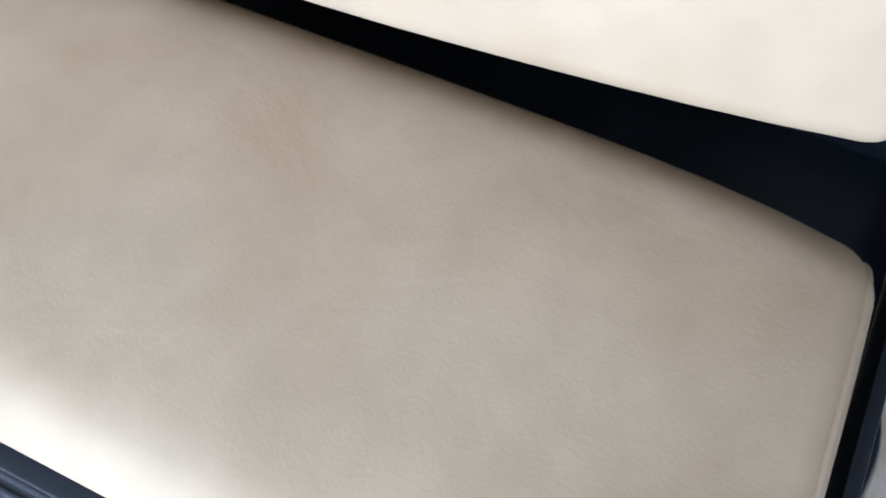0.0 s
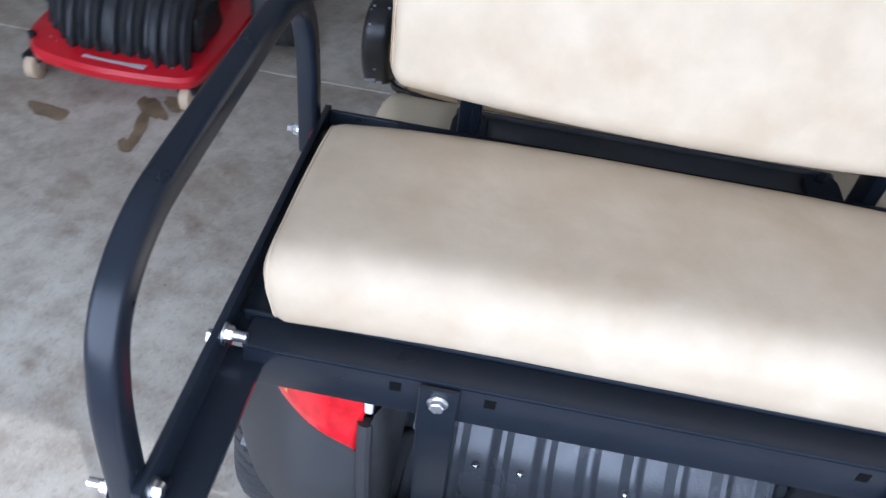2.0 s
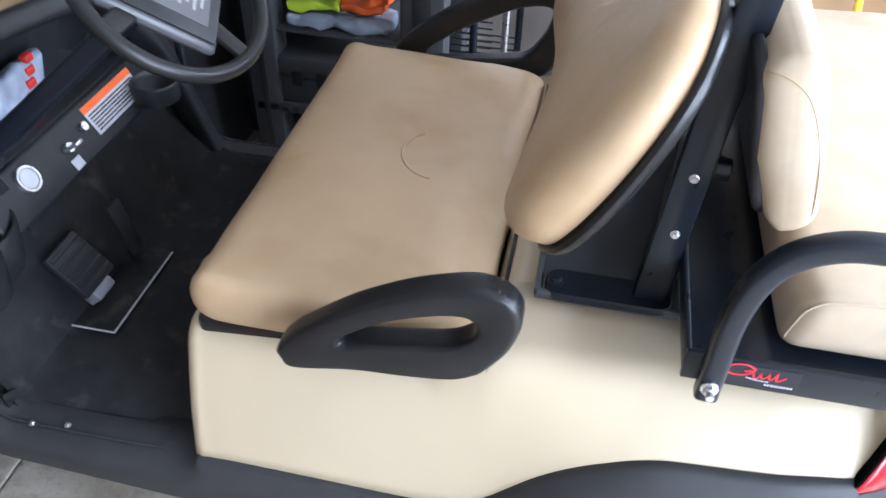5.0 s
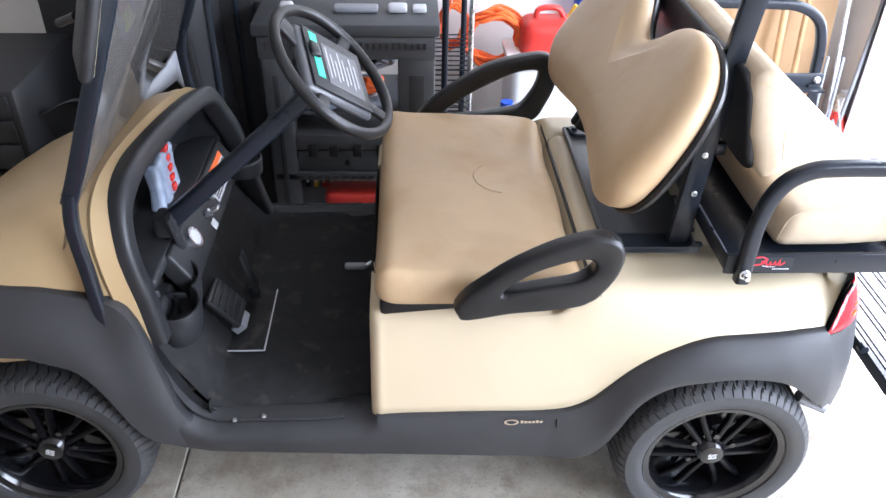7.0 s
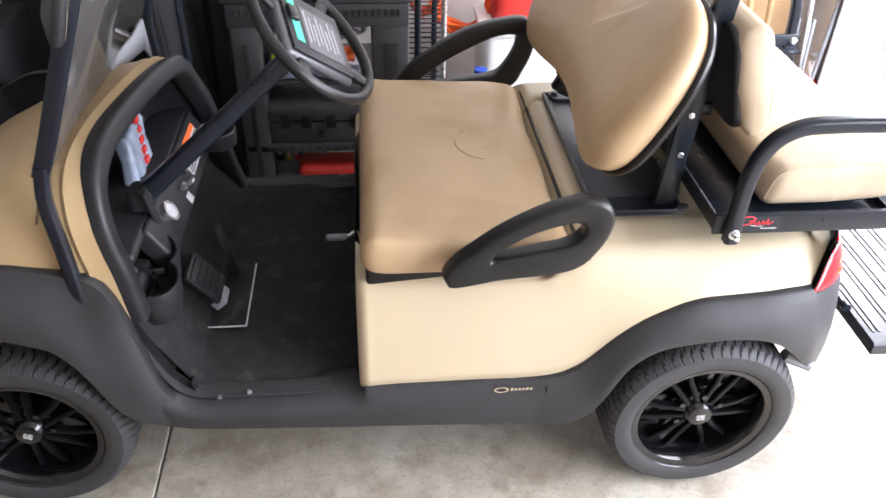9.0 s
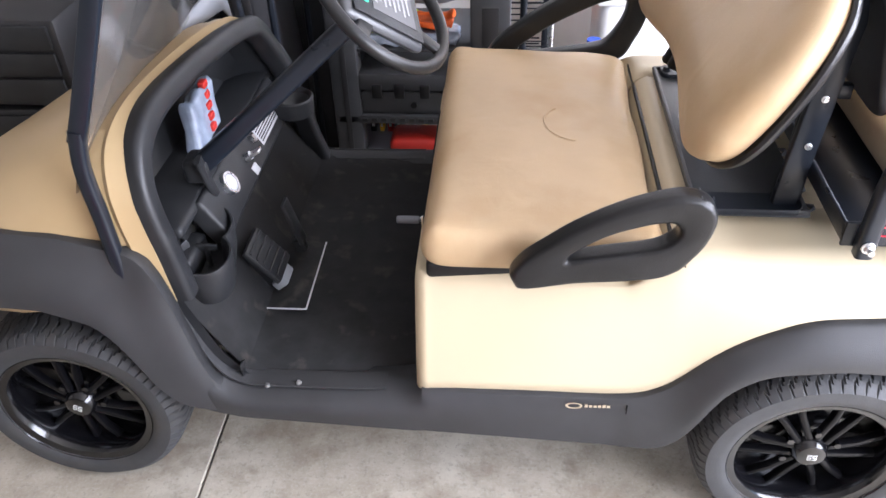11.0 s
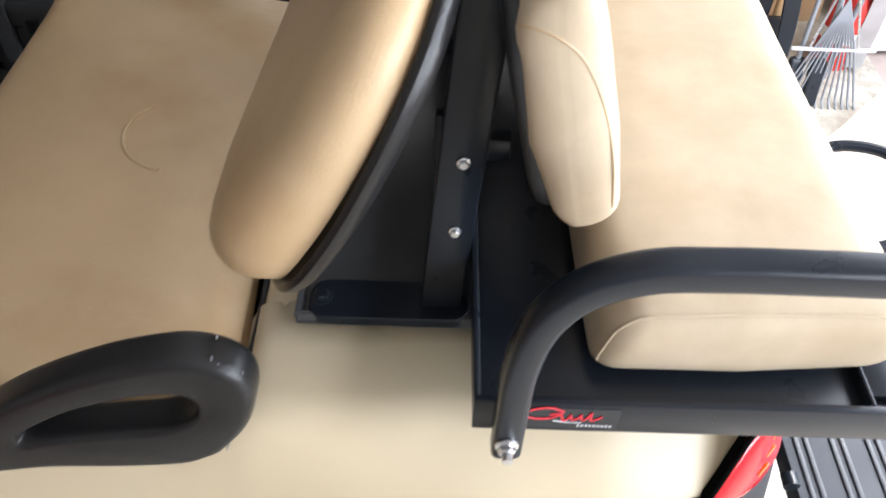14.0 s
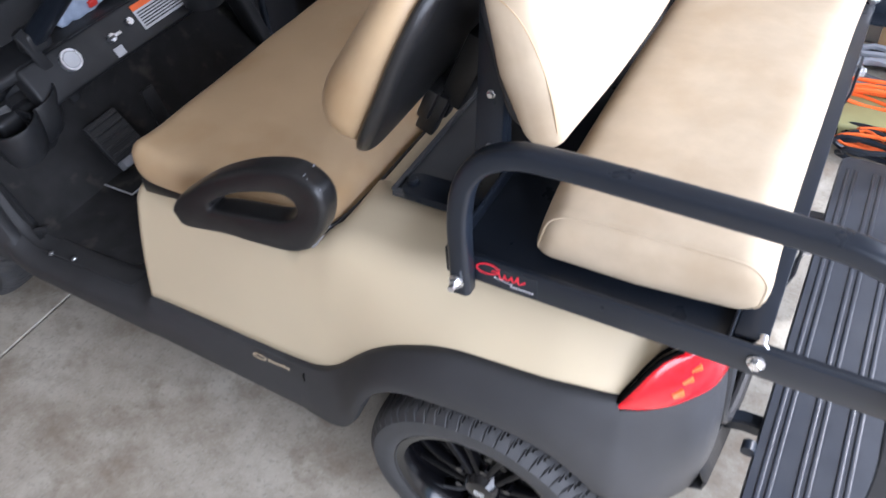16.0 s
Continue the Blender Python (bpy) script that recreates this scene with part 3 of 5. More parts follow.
# footwell
part("footwell_floor", box(-1.33, -.845, -.50, .50, .285, .325, bev=.006), PLASTIC, cart)
rows = []
for y in frange(-.47, .47, 4):
    rows.append([(-.863, y * .88, .600), (-.863, y * .9, .345), (-.878, y * .95, .335), (-1.20, y, .334), (-1.26, y, .345), (-1.38, y, .56), (-1.40, y, .62)])
thick(part("floor_mat", grid(rows), MAT, cart, "worn black rubber floor mat"), .004, 1.0)
edge = spline([(-1.395, -.455, .59), (-1.350, -.470, .46), (-1.310, -.480, .375), (-1.265, -.486, .342), (-1.20, -.488, .334), (-1.0, -.488, .336), (-.93, -.486, .339)], 6)
mt = part("sill_channel", sweep(edge, rect_section(.006, .052, .002, 2), up=(0, 1, 0)), FENDER, cart)
mirror_y(mt)
lip = part("channel_lip", sweep([p + Vector((0, -.026, .004)) for p in edge], rect_section(.006, .005, .002, 2), up=(0, 1, 0)), FENDER, cart)
mirror_y(lip)
for x, y, z in ((-1.285, -.475, .342), (-1.20, -.515, .338), (-1.13, -.505, .34)):
    part("screw", bolt_bm((x, y, z), (0, 0, 1), r=.005), STEEL, cart)
fold = part("mat_fold", grid([[(-1.262, -.494, .338), (-1.268, -.43, .338)], [(-1.266, -.496, .366), (-1.272, -.44, .352)], [(-1.262, -.497, .384), (-1.270, -.462, .362)]]), MAT, cart)
thick(fold, .004)
part("cup_pod", pillow(.05, .075, .07, .035, k=3, m=4, shape=lambda q: q + Vector((-1.385, -.345, .470))), PLASTIC, cart)
lever = part("seat_lever", pillow(.03, .010, .008, .006, k=2, m=2, shape=lambda q: q + Vector((-.915, -.094, .506))), GREYPL, cart)
part("lever_bar", cyl((-.885, -.094, .506), (-.86, -.07, .51), .006, 8), STEEL, lever)

# pedal plate and pedals
plate = part("pedal_plate", box(-1.275, -1.162, -.268, .006, .341, .347, bev=.002), MAT, cart)
for a, b in (((-1.162, -.268), (-1.162, .006)), ((-1.275, -.268), (-1.162, -.268))):
    part("trim_edge", sweep([(a[0], a[1], .348), (b[0], b[1], .348)], rect_section(.004, .003, .001, 2), up=(0, 0, 1)), SILVER, plate)
pm = pose(-1.288, -.180, .41, 0, 50, 0)
ped = part("brake_pedal", box(-.075, .045, -.055, .055, .03, .047, bev=.006, m=pm), PLASTIC, cart, "black ribbed brake pedal")
for k in range(5):
    part("rib", box(-.065 + k * .022, -.057 + k * .022, -.05, .05, .047, .052, bev=.002, m=pm), PLASTIC, ped)
part("pedal_arm", box(-.06, .05, -.02, .02, -.02, .032, bev=.004, m=pm), PLASTIC, ped)
part("pedal_foot", box(.042, .07, -.035, .03, .0, .04, bev=.006, m=pm), GREYPL, ped)
gm = pose(-1.228, -.05, .44, 0, 75, 0)
gas = part("accelerator", box(-.085, .05, -.022, .022, .0, .012, bev=.005, m=gm), PLASTIC, cart, "black accelerator pedal")
part("pedal_arm", box(.04, .075, -.012, .012, -.02, .01, bev=.003, m=gm), PLASTIC, gas)

# dash frame: near post, top, far post
DASH = spline([(-1.366, -.456, .560), (-1.375, -.463, .68), (-1.390, -.460, .765), (-1.401, -.443, .835), (-1.408, -.394, .893), (-1.407, -.295, .922), (-1.396, -.138, .922), (-1.374, .06, .908), (-1.352, .19, .890), (-1.345, .255, .858), (-1.336, .31, .79), (-1.32, .375, .69), (-1.305, .420, .55), (-1.285, .450, .42), (-1.267, .466, .336)], 7)
part("dash_rim", sweep(DASH, rect_section(.052, .062, .016, 4), up=(1, 0, .35)), PLASTIC, cart, "thick black dash surround")
# back of the dash opening and shelf
rows = []
for i, p in enumerate(DASH):
    t = i / (len(DASH) - 1)
    q = Vector((-1.40, p.y * .9, .60)) if p.z > .60 else Vector((p.x - .03, p.y * .94, p.z))
    rows.append([p, Vector((p.x - .10, p.y * .96, p.z - .02)), Vector((p.x - .14, p.y * .93, (p.z + q.z) / 2)), Vector((-1.46, q.y, q.z + .03 * (p.z > .6))), Vector((-1.38, q.y, min(q.z, .62) - .02))])
thick(part("dash_tray", grid(rows), PLASTIC, cart), .005)
part("dash_shelf", box(-1.50, -1.36, -.40, .38, .66, .69, bev=.012, seg=3), PLASTIC, cart)
# sloping console face with switches
cm = pose(-1.335, -.01, .64, 0, 58, 0)
console = part("console", box(-.055, .06, -.29, .34, -.04, .012, bev=.010, seg=3, m=cm), PLASTIC, cart, "black switch panel below the dash")
def on_console(u, v, h=.014):
    return cm @ Vector((u, v, h))
cyl_ax = cm.to_3x3() @ Vector((0, 0, 1))
part("gauge", sweep([on_console(-.01, -.16), on_console(-.01, -.16, .02), on_console(-.01, -.16, .024)], round_section(.023, 24), up=(0, 1, 0), scales=[1, 1, .85]), SILVER, console, "round pale gauge")
part("gauge_ring", revolve([(.023, 0), (.028, 0), (.028, .012), (.023, .012)], 24, closed=True, m=Matrix.Translation(on_console(-.01, -.16, .012)) @ cm.to_3x3().to_4x4() @ Euler((radians(90), 0, 0)).to_matrix().to_4x4()), STEEL, console)
part("key_barrel", cyl(on_console(.0, -.03), on_console(.0, -.03, .03), .011), STEEL, console)
part("key", box(-.004, .004, -.012, .012, .03, .06, bev=.002, m=cm @ Matrix.Translation((0, -.03, 0))), STEEL, console)
part("key_tag", box(.025, .05, -.045, -.015, .013, .016, bev=.001, m=cm), SILVER, console)
part("switch", cyl(on_console(-.01, .045), on_console(-.01, .045, .026), .010), STEEL, console)
lab = part("warning_label", box(-.04, .03, .075, .28, .012, .0135, m=cm), SILVER, console, "grey warning label with an orange stripe")
part("stripe", box(-.04, -.024, .075, .28, .0135, .0145, m=cm), ORANGE, lab)
for k in range(6):
    part("text_bar", box(-.018 + k * .0075, -.0145 + k * .0075, .083, .27 - .02 * (k % 3), .0135, .0145, m=cm), PLASTIC, lab)
# cup holder
CUP_A, CUP_B, CUP_D = Vector((-1.352, -.296, .626)), Vector((-1.336, -.378, .606)), .042


def cup_ring_at(radius, dz, k=1.0):
    """Outline of two merged round cups, lowered by dz."""
    mid, ax = (CUP_A + CUP_B) / 2, (CUP_B - CUP_A).normalized()
    cross = Vector((-ax.y, ax.x, 0)).normalized()
    out = []
    for j in range(56):
        th = 2 * math.pi * j / 56
        r = (CUP_D * abs(math.cos(th)) + math.sqrt(radius ** 2 - (CUP_D * math.sin(th)) ** 2)) * k
        out.append(mid + ax * (r * math.cos(th)) + cross * (r * math.sin(th)) + Vector((0, 0, dz)))
    return out


cup = part("cup_holder", grid([cup_ring_at(.056, -.110, .70), cup_ring_at(.061, -.098, .86), cup_ring_at(.063, -.06, .96), cup_ring_at(.064, -.004), cup_ring_at(.062, .003), cup_ring_at(.058, .003), cup_ring_at(.055, -.004), cup_ring_at(.053, -.075, .92), cup_ring_at(.052, -.080, .1)], close_v=True, cap=True), PLASTIC, cart, "black double cup holder")
mid = (CUP_A + CUP_B) / 2
part("cup_finger", box(-.006, .006, -.004, .004, -.075, -.012, bev=.002, m=Matrix.Translation(mid)), PLASTIC, cup)
part("cup_finger", box(-.026, .026, -.004, .004, -.030, -.012, bev=.003, m=Matrix.Translation(mid)), PLASTIC, cup)
part("cup_bracket", box(-1.42, -1.36, -.40, -.28, .53, .60, bev=.015, seg=3), PLASTIC, cup)
part("console_edge", sweep(spline([(-1.352, -.255, .775), (-1.345, -.232, .69), (-1.335, -.215, .625), (-1.325, -.20, .56)], 5), rect_section(.012, .03, .005, 3), up=(0, 1, 0)), PLASTIC, cart)
part("cup_holder", revolve([(.050, .0), (.054, .004), (.058, .0), (.056, -.045), (.0, -.05), (.0, -.04), (.048, -.01)], 32, closed=True, m=Matrix.Translation((-1.27, .26, .66)) @ Euler((radians(90), 0, 0)).to_matrix().to_4x4()), PLASTIC, cart)
# beige cowl in front of the dash
rows = []
for p in DASH[:80]:
    o = Vector((0, p.y / .46, max(-.1, (p.z - .62) / .30)))
    o.normalize()
    top = max(0, o.z)
    row = []
    for dx, side, rise in ((0, .0, .0), (-.004, .028, .020), (-.028, .031, .022), (-.045, .036, .025), (-.055, .030, .018), (-.075, .034, .018), (-.090, .030, .011), (-.12, .040, .008), (-.17, .05, -.012), (-.25, .058, -.05), (-.34, .058, -.095), (-.46, .035, -.16), (-.56, -.03, -.225), (-.62, -.12, -.29)):
        row.append((p.x + dx, p.y + o.y * side * (1 if dx > -.1 else 1 - .6 * top), p.z + rise * (top if rise > 0 else .2 + .8 * top)))
    rows.append(row)
thick(part("front_cowl", grid(rows), COWL, cart, "beige moulded front cowl"), .006)
foot_side = part("footwell_side", grid([[(-1.44, -.475, .66), (-1.44, -.49, .30)], [(-1.37, -.475, .58), (-1.37, -.49, .29)], [(-1.30, -.48, .40), (-1.30, -.49, .29)], [(-1.24, -.485, .33), (-1.24, -.49, .29)]]), PLASTIC, cart)
mirror_y(foot_side)

# windscreen and its frame
WS = spline([(-1.444, -.526, .585), (-1.449, -.518, .64), (-1.462, -.500, .78), (-1.468, -.496, .90), (-1.455, -.494, .985)], 6)
ws = part("windscreen_post", sweep(WS, rect_section(.030, .028, .009, 3), up=(0, 1, 0)), POWDER, cart, "bent black steel windscreen post")
up_bar = part("upper_post", sweep(fillet([(-1.462, -.494, .96), (-1.432, -.493, 1.03), (-1.318, -.486, 1.32), (-1.165, -.47, 1.72)], .05), rect_section(.034, .022, .006, 2), up=(0, 1, 0)), POWDER, cart)
mirror_y(ws)
mirror_y(up_bar)
wc = part("windscreen_corner", grid([[(-1.507, .00, .905), (-1.505, .01, .897)], [(-1.487, .15, .932), (-1.484, .20, .890)], [(-1.450, .25, .962), (-1.466, .37, .870)], [(-1.442, .33, .975), (-1.464, .43, .815)]]), GREYPL, cart, "grey plastic windscreen corner bracket")
thick(wc, .008)
part("windscreen", box(-.006, .0, -.47, .47, 0, .85, bev=.002, m=pose(-1.512, 0, .825, 0, 19.5, 0)), GLASS, cart, "smoke tinted acrylic windscreen").visible_shadow = False
for s in (-1, 1):
    cl = part("windscreen_clip", box(-.012, .012, -.018, .018, .0, .022, bev=.004, m=pose(-1.490, s * .36, .895, 0, 19, 0)), STEEL, cart)
mir = part("side_mirror", pillow(.012, .055, .10, .012, k=3, m=3), PLASTIC, cart, "black door mirror on the windscreen post")
mir.matrix_local = pose(-1.31, -.56, 1.37, 8, 16, 25)
part("mirror_glass", box(.0125, .0145, -.045, .045, -.088, .088, bev=.0008, seg=1), MIRROR, mir)
part("mirror_stem", cyl((-.01, .05, -.02), (-.03, .10, -.06), .008), PLASTIC, mir)

# steering
HUB, COL = Vector((-.935, -.15, 1.108)), Vector((-1.362, -.212, .738))
ax = (HUB - COL).normalized()
tilt = Vector((.71, -.13, .69)).normalized()
col = part("steering_column", sweep([COL, COL + ax * .20, HUB - ax * .06], rect_section(.042, .044, .012, 3), up=(0, 1, 0), scales=[1.15, 1.0, 1.0]), POWDER, cart, "black steering column")
part("column_boot", cyl(HUB - ax * .075, HUB - ax * .015, .034, 20), GREYPL, col)
part("column_base", pillow(.03, .035, .03, .015, k=3, m=3, shape=lambda q: q + COL - ax * .01), PLASTIC, col)
side_v = Vector((0, 1, 0))
side_v = (side_v - tilt * side_v.dot(tilt)).normalized()
up_v = tilt.cross(side_v).normalized()
WR = .174
ring = [HUB + (side_v * math.cos(2 * math.pi * k / 64) + up_v * math.sin(2 * math.pi * k / 64)) * WR for k in range(64)]
wheel = part("steering_wheel", sweep(ring, round_section(.0135, 12), up=tilt, closed=True), ARM, cart, "black moulded steering wheel")
for a0, w0 in ((0, .035), (180, .035), (90, .05), (270, .03)):
    d = side_v * math.cos(radians(a0)) + up_v * math.sin(radians(a0))
    part("spoke", sweep([HUB + d * .05 - tilt * .012, HUB + d * .12 - tilt * .006, HUB + d * (WR - .004)], rect_section(w0, .014, .005, 3), up=tilt), ARM, wheel)
wm = Matrix.Translation(HUB) @ Matrix((side_v, up_v, tilt)).transposed().to_4x4() @ Euler((0, 0, radians(-63))).to_matrix().to_4x4()
part("hub_pad", box(-.108, .098, -.105, .100, -.02, .006, bev=.014, seg=3, m=wm), PAD, wheel, "satin grey padded hub")
clip = part("clipboard", box(-.090, .090, -.095, .092, .008, .013, bev=.002, m=wm), PLASTIC, wheel, "dark grey score card clipboard")
part("green_strip", box(-.074, -.052, -.062, .078, .013, .0145, m=wm), GREEN, clip, "green printed strip")
part("card", box(-.040, .072, -.070, .060, .013, .0142, m=wm), CARDGREY, clip)
for k in range(8):
    part("text_bar", box(-.033 + k * .0125, -.0275 + k * .0125, -.05 + .01 * (k % 2), .05 - .016 * (k % 3), .0142, .0152, m=wm), CARDINK, clip)
part("spring_clip", box(-.084, -.056, -.004, .040, .012, .024, bev=.006, m=wm), ARM, clip)

# bags of small parts on the dash shelf
bag = thing("parts_bag", "clear plastic bag with red fittings on the dash shelf", "bag", at=(-1.435, .005, .69))
rnd = random.Random(3)
def crumple(q):
    n = noise.noise_vector(q * 28) * .012
    return Vector((q.x, q.y, q.z)) + n
part("film", pillow(.018, .085, .050, .012, k=3, m=12, shape=lambda q: crumple(q) + Vector((q.z * -.3, q.z * .6, .052))), BAG, bag, "crumpled clear plastic film")
for k in range(5):
    part("fitting", pillow(.012, .018, .012, .006, k=2, m=2, shape=lambda q, k=k: q * .8 + Vector((.022 - .006 * k, .005 + k * .014, .018 + .022 * k))), REDP, bag)

# ---- seats ----
def puffy(outline, T, r, bulge, back=0.0, n_in=6, bm=None, place=None):
    """A stuffed panel: outline in (y, z), front towards +x."""
    O = [Vector((0, y, z)) for y, z in outline]
    n = len(O)
    cen = sum(O, Vector()) / n
    nor = []
    for i in range(n):
        t = O[(i + 1) % n] - O[i - 1]
        v = Vector((0, t.z, -t.y)).normalized()
        if v.dot(O[i] - cen) < 0:
            v = -v
        nor.append(v)
    rings = [[cen + (p - cen) * .02 + Vector((back, 0, 0)) for p in O], [cen + (p - cen) * .5 + Vector((back * .7, 0, 0)) for p in O], [p - v * r * .25 for p, v in zip(O, nor)], [p - v * r * .05 + Vector((r * .2, 0, 0)) for p, v in zip(O, nor)]]
    for k in range(7):
        a = math.pi / 2 * k / 6
        rings.append([p - v * r * (1 - math.cos(a)) + Vector((T - r + r * math.sin(a), 0, 0)) for p, v in zip(O, nor)])
    last = rings[-1]
    for k in range(1, n_in + 1):
        s = 1 - k / n_in * .985
        rings.append([cen + (p - Vector((T, 0, 0)) - cen) * s + Vector((T + bulge * (1 - s * s), 0, 0)) for p in last])
    bm = grid([[place(p) if place else p for p in rg] for rg in rings], close_v=True, cap=True, bm=bm)
    return bm


def seam(pts, r=.0022, n=6):
    return sweep(pts, round_section(r, n), up=(.3, .2, .9))


# front bench
def bench_shape(q):
    x, y, z = q
    up = .5 + .5 * z / .047
    crown = up * (.016 * (1 - (y / .46) ** 2) * (1 - (x / .26) ** 2))
    dip = up * .010 * math.exp(-((x - .10) / .16) ** 2)
    rear = -.022 * up * max(0, (x - .12) / .13) ** 1.5 if x > .12 else 0
    waist = (.006 * math.exp(-((y + .2) / .10) ** 2) + .006 * math.exp(-((y - .16) / .08) ** 2)) * max(0, x / .25) - .012 * min(1, abs(y) / .44) ** 4 * max(0, x / .25)
    wob = noise.noise(Vector((x * 9, y * 9, z * 9))) * .0025 + .007 * math.exp(-((x + .225) / .035) ** 2 - ((abs(y) - .42) / .035) ** 2)
    return Vector((x - waist - .596, y, z + crown - dip + rear + wob + .682))


bench = part("bench_cushion", pillow(.249, .452, .052, .048, k=5, m=22, shape=bench_shape, ry=.030), VINYL_OLD, cart, "tan vinyl front bench cushion with creased corners")
arc = [(-.505 + .078 * math.cos(a), .0 + .082 * math.sin(a)) for a in [radians(130 + k * 9) for k in range(16)]]
arc = [bench_shape(Vector((p[0] + .596, p[1], .052))) for p in arc]
part("stitch_arc", seam(arc, .0030), VINYL_OLD, bench)
part("bench_base", pillow(.236, .447, .024, .012, k=2, m=4, shape=lambda q: q + Vector((-.598, 0, .630))), ARM, cart, "black plastic seat base edge")
# Black strip added for the shade in the gap behind the bench.
edge_path = spline([(-.333, .42, .689), (-.332, .25, .690), (-.331, .0, .690), (-.331, -.25, .691), (-.331, -.35, .695), (-.334, -.40, .697), (-.342, -.434, .697), (-.358, -.458, .694), (-.385, -.474, .687), (-.44, -.480, .670)], 6)
part("gap_shade_strip", sweep(edge_path, rect_section(.008, .014, .003, 2), up=(0, 0, 1)), ARM, bench)
cr = spline([(-.838, -.405, .705), (-.842, -.39, .700), (-.846, -.37, .704), (-.848, -.345, .698)], 4)
part("crease", seam(cr, .0016), VINYL_OLD, bench)

# front backrest with two shoulders
LEAN = Matrix.Translation((-.274, 0, .850)) @ Euler((0, radians(25), 0)).to_matrix().to_4x4()
half = [(.0, .040), (.10, .034), (.20, .018), (.30, .004), (.37, .006), (.425, .040), (.455, .096), (.464, .19), (.456, .29), (.42, .365), (.34, .41), (.25, .42), (.165, .397), (.09, .345), (.04, .315), (.0, .305)]
right = [(p.x, p.y) for p in spline([(a, b, 0) for a, b in half], 5)]
ol = [(-a, b) for a, b in reversed(right)][:-1] + right[:-1]


def shell_bend(z):
    return .017 * max(0.0, (.22 - z) / .22) ** 2


def front_face(p):
    k = max(0.0, min(1.0, (p.z - .07) / .30))
    k = k * k * (3 - 2 * k)
    b = max(0.0, min(1.0, (.15 - p.z) / .17))
    b = b * b * (3 - 2 * b)
    return LEAN @ Vector((.010 - shell_bend(p.z) - p.x * (.90 + .24 * min(1, abs(p.y) / .36) ** 2) * (1 - .34 * k) * (1 - .24 * b), p.y, p.z))


back = part("bench_backrest", puffy(ol, .098, .050, .014, place=front_face), VINYL_OLD, cart, "tan vinyl bench backrest with two rounded shoulders", 85)
soft = back.modifiers.new("soften", "SMOOTH")
soft.factor, soft.iterations = .5, 4
sh = [(y * 1.006, (z - .2) * 1.006 + .2) for y, z in ol]
part("backrest_shell", puffy(sh, .026, .020, .006, place=lambda p: LEAN @ Vector((p.x * .9 - .002 - shell_bend(p.z), p.y, p.z))), ARM, cart, "black plastic shell behind the backrest")
for s in (-1, 1):
    hinge = part("shell_bracket", box(.03, .075, s * .19 - .03, s * .19 + .03, .03, .19, bev=.006, m=LEAN), ARM, cart)
    for dy, z0 in ((.028, -.050), (-.020, -.040), (-.065, -.015)):
        part("shell_hook", box(.014, .052, s * (.19 + dy) - .014, s * (.19 + dy) + .014, z0, .05, bev=.005, m=LEAN), ARM, hinge)
    part("hook_web", box(.010, .034, s * .17 - .075, s * .17 + .075, -.012, .06, bev=.006, m=LEAN), ARM, hinge)

# hip restraints
def closed_spline(points, n=6):
    P = points[-2:] + points + points[:2]
    return spline([(x, 0, z) for x, z in P], n)[2 * n:-n - 1]


wear = random.Random(5)
LOOP = [(-.661, .684), (-.640, .718), (-.604, .749), (-.540, .798), (-.465, .841), (-.402, .866), (-.345, .877), (-.302, .862), (-.285, .826), (-.297, .772), (-.328, .722), (-.346, .706), (-.375, .693), (-.443, .682), (-.53, .672), (-.625, .656), (-.652, .661)]
HOLLOW = [(-.550, .734), (-.543, .746), (-.520, .763), (-.475, .789), (-.425, .806), (-.387, .815), (-.363, .815), (-.350, .803), (-.354, .782), (-.378, .764), (-.41, .755), (-.46, .746), (-.52, .735), (-.538, .731), (-.547, .730), (-.551, .731)]
LOOP_FAR = [(-.745, .672), (-.722, .712), (-.690, .748), (-.641, .788), (-.580, .832), (-.519, .869), (-.455, .892), (-.398, .905), (-.337, .912), (-.306, .893), (-.288, .815), (-.315, .735), (-.351, .680), (-.45, .660), (-.60, .645), (-.72, .650)]
HOLLOW_FAR = [(-.648, .690), (-.646, .702), (-.638, .719), (-.600, .748), (-.552, .782), (-.490, .816), (-.43, .845), (-.392, .856), (-.36, .858), (-.346, .846), (-.357, .793), (-.396, .732), (-.441, .716), (-.500, .706), (-.568, .696), (-.630, .688)]
for s in (-1, 1):
    rows = []
    for o, i in zip(closed_spline(LOOP if s < 0 else LOOP_FAR), closed_spline(HOLLOW if s < 0 else HOLLOW_FAR)):
        c, d = (o + i) / 2, (o - i)
        y = s * (.500 - .06 * (c.z - .69))
        rows.append([Vector((c.x, y, c.z)) + d.normalized() * u + Vector((0, v, 0)) for u, v in rect_section(d.length, .050, .014, 4)])
    arm = part("hip_restraint", grid(rows, close_u=True, close_v=True), ARM, cart, "black plastic hip restraint with scuffed corner", 50)
    rim_pts = closed_spline(LOOP if s < 0 else LOOP_FAR)[36:62]
    for k in range(9):
        p = rim_pts[wear.randrange(len(rim_pts))]
        size, y = wear.uniform(.0015, .005), s * (.500 - .06 * (p.z - .69) + wear.uniform(-.013, .018))
        part("scuff", pillow(size * .5, size * wear.uniform(.5, 1.6), size, size * .4, k=2, m=1, shape=lambda q, p=p, y=y: Vector((q.x * .35, q.y, q.z)) + Vector((p.x, y, p.z))), SCUFF, arm)

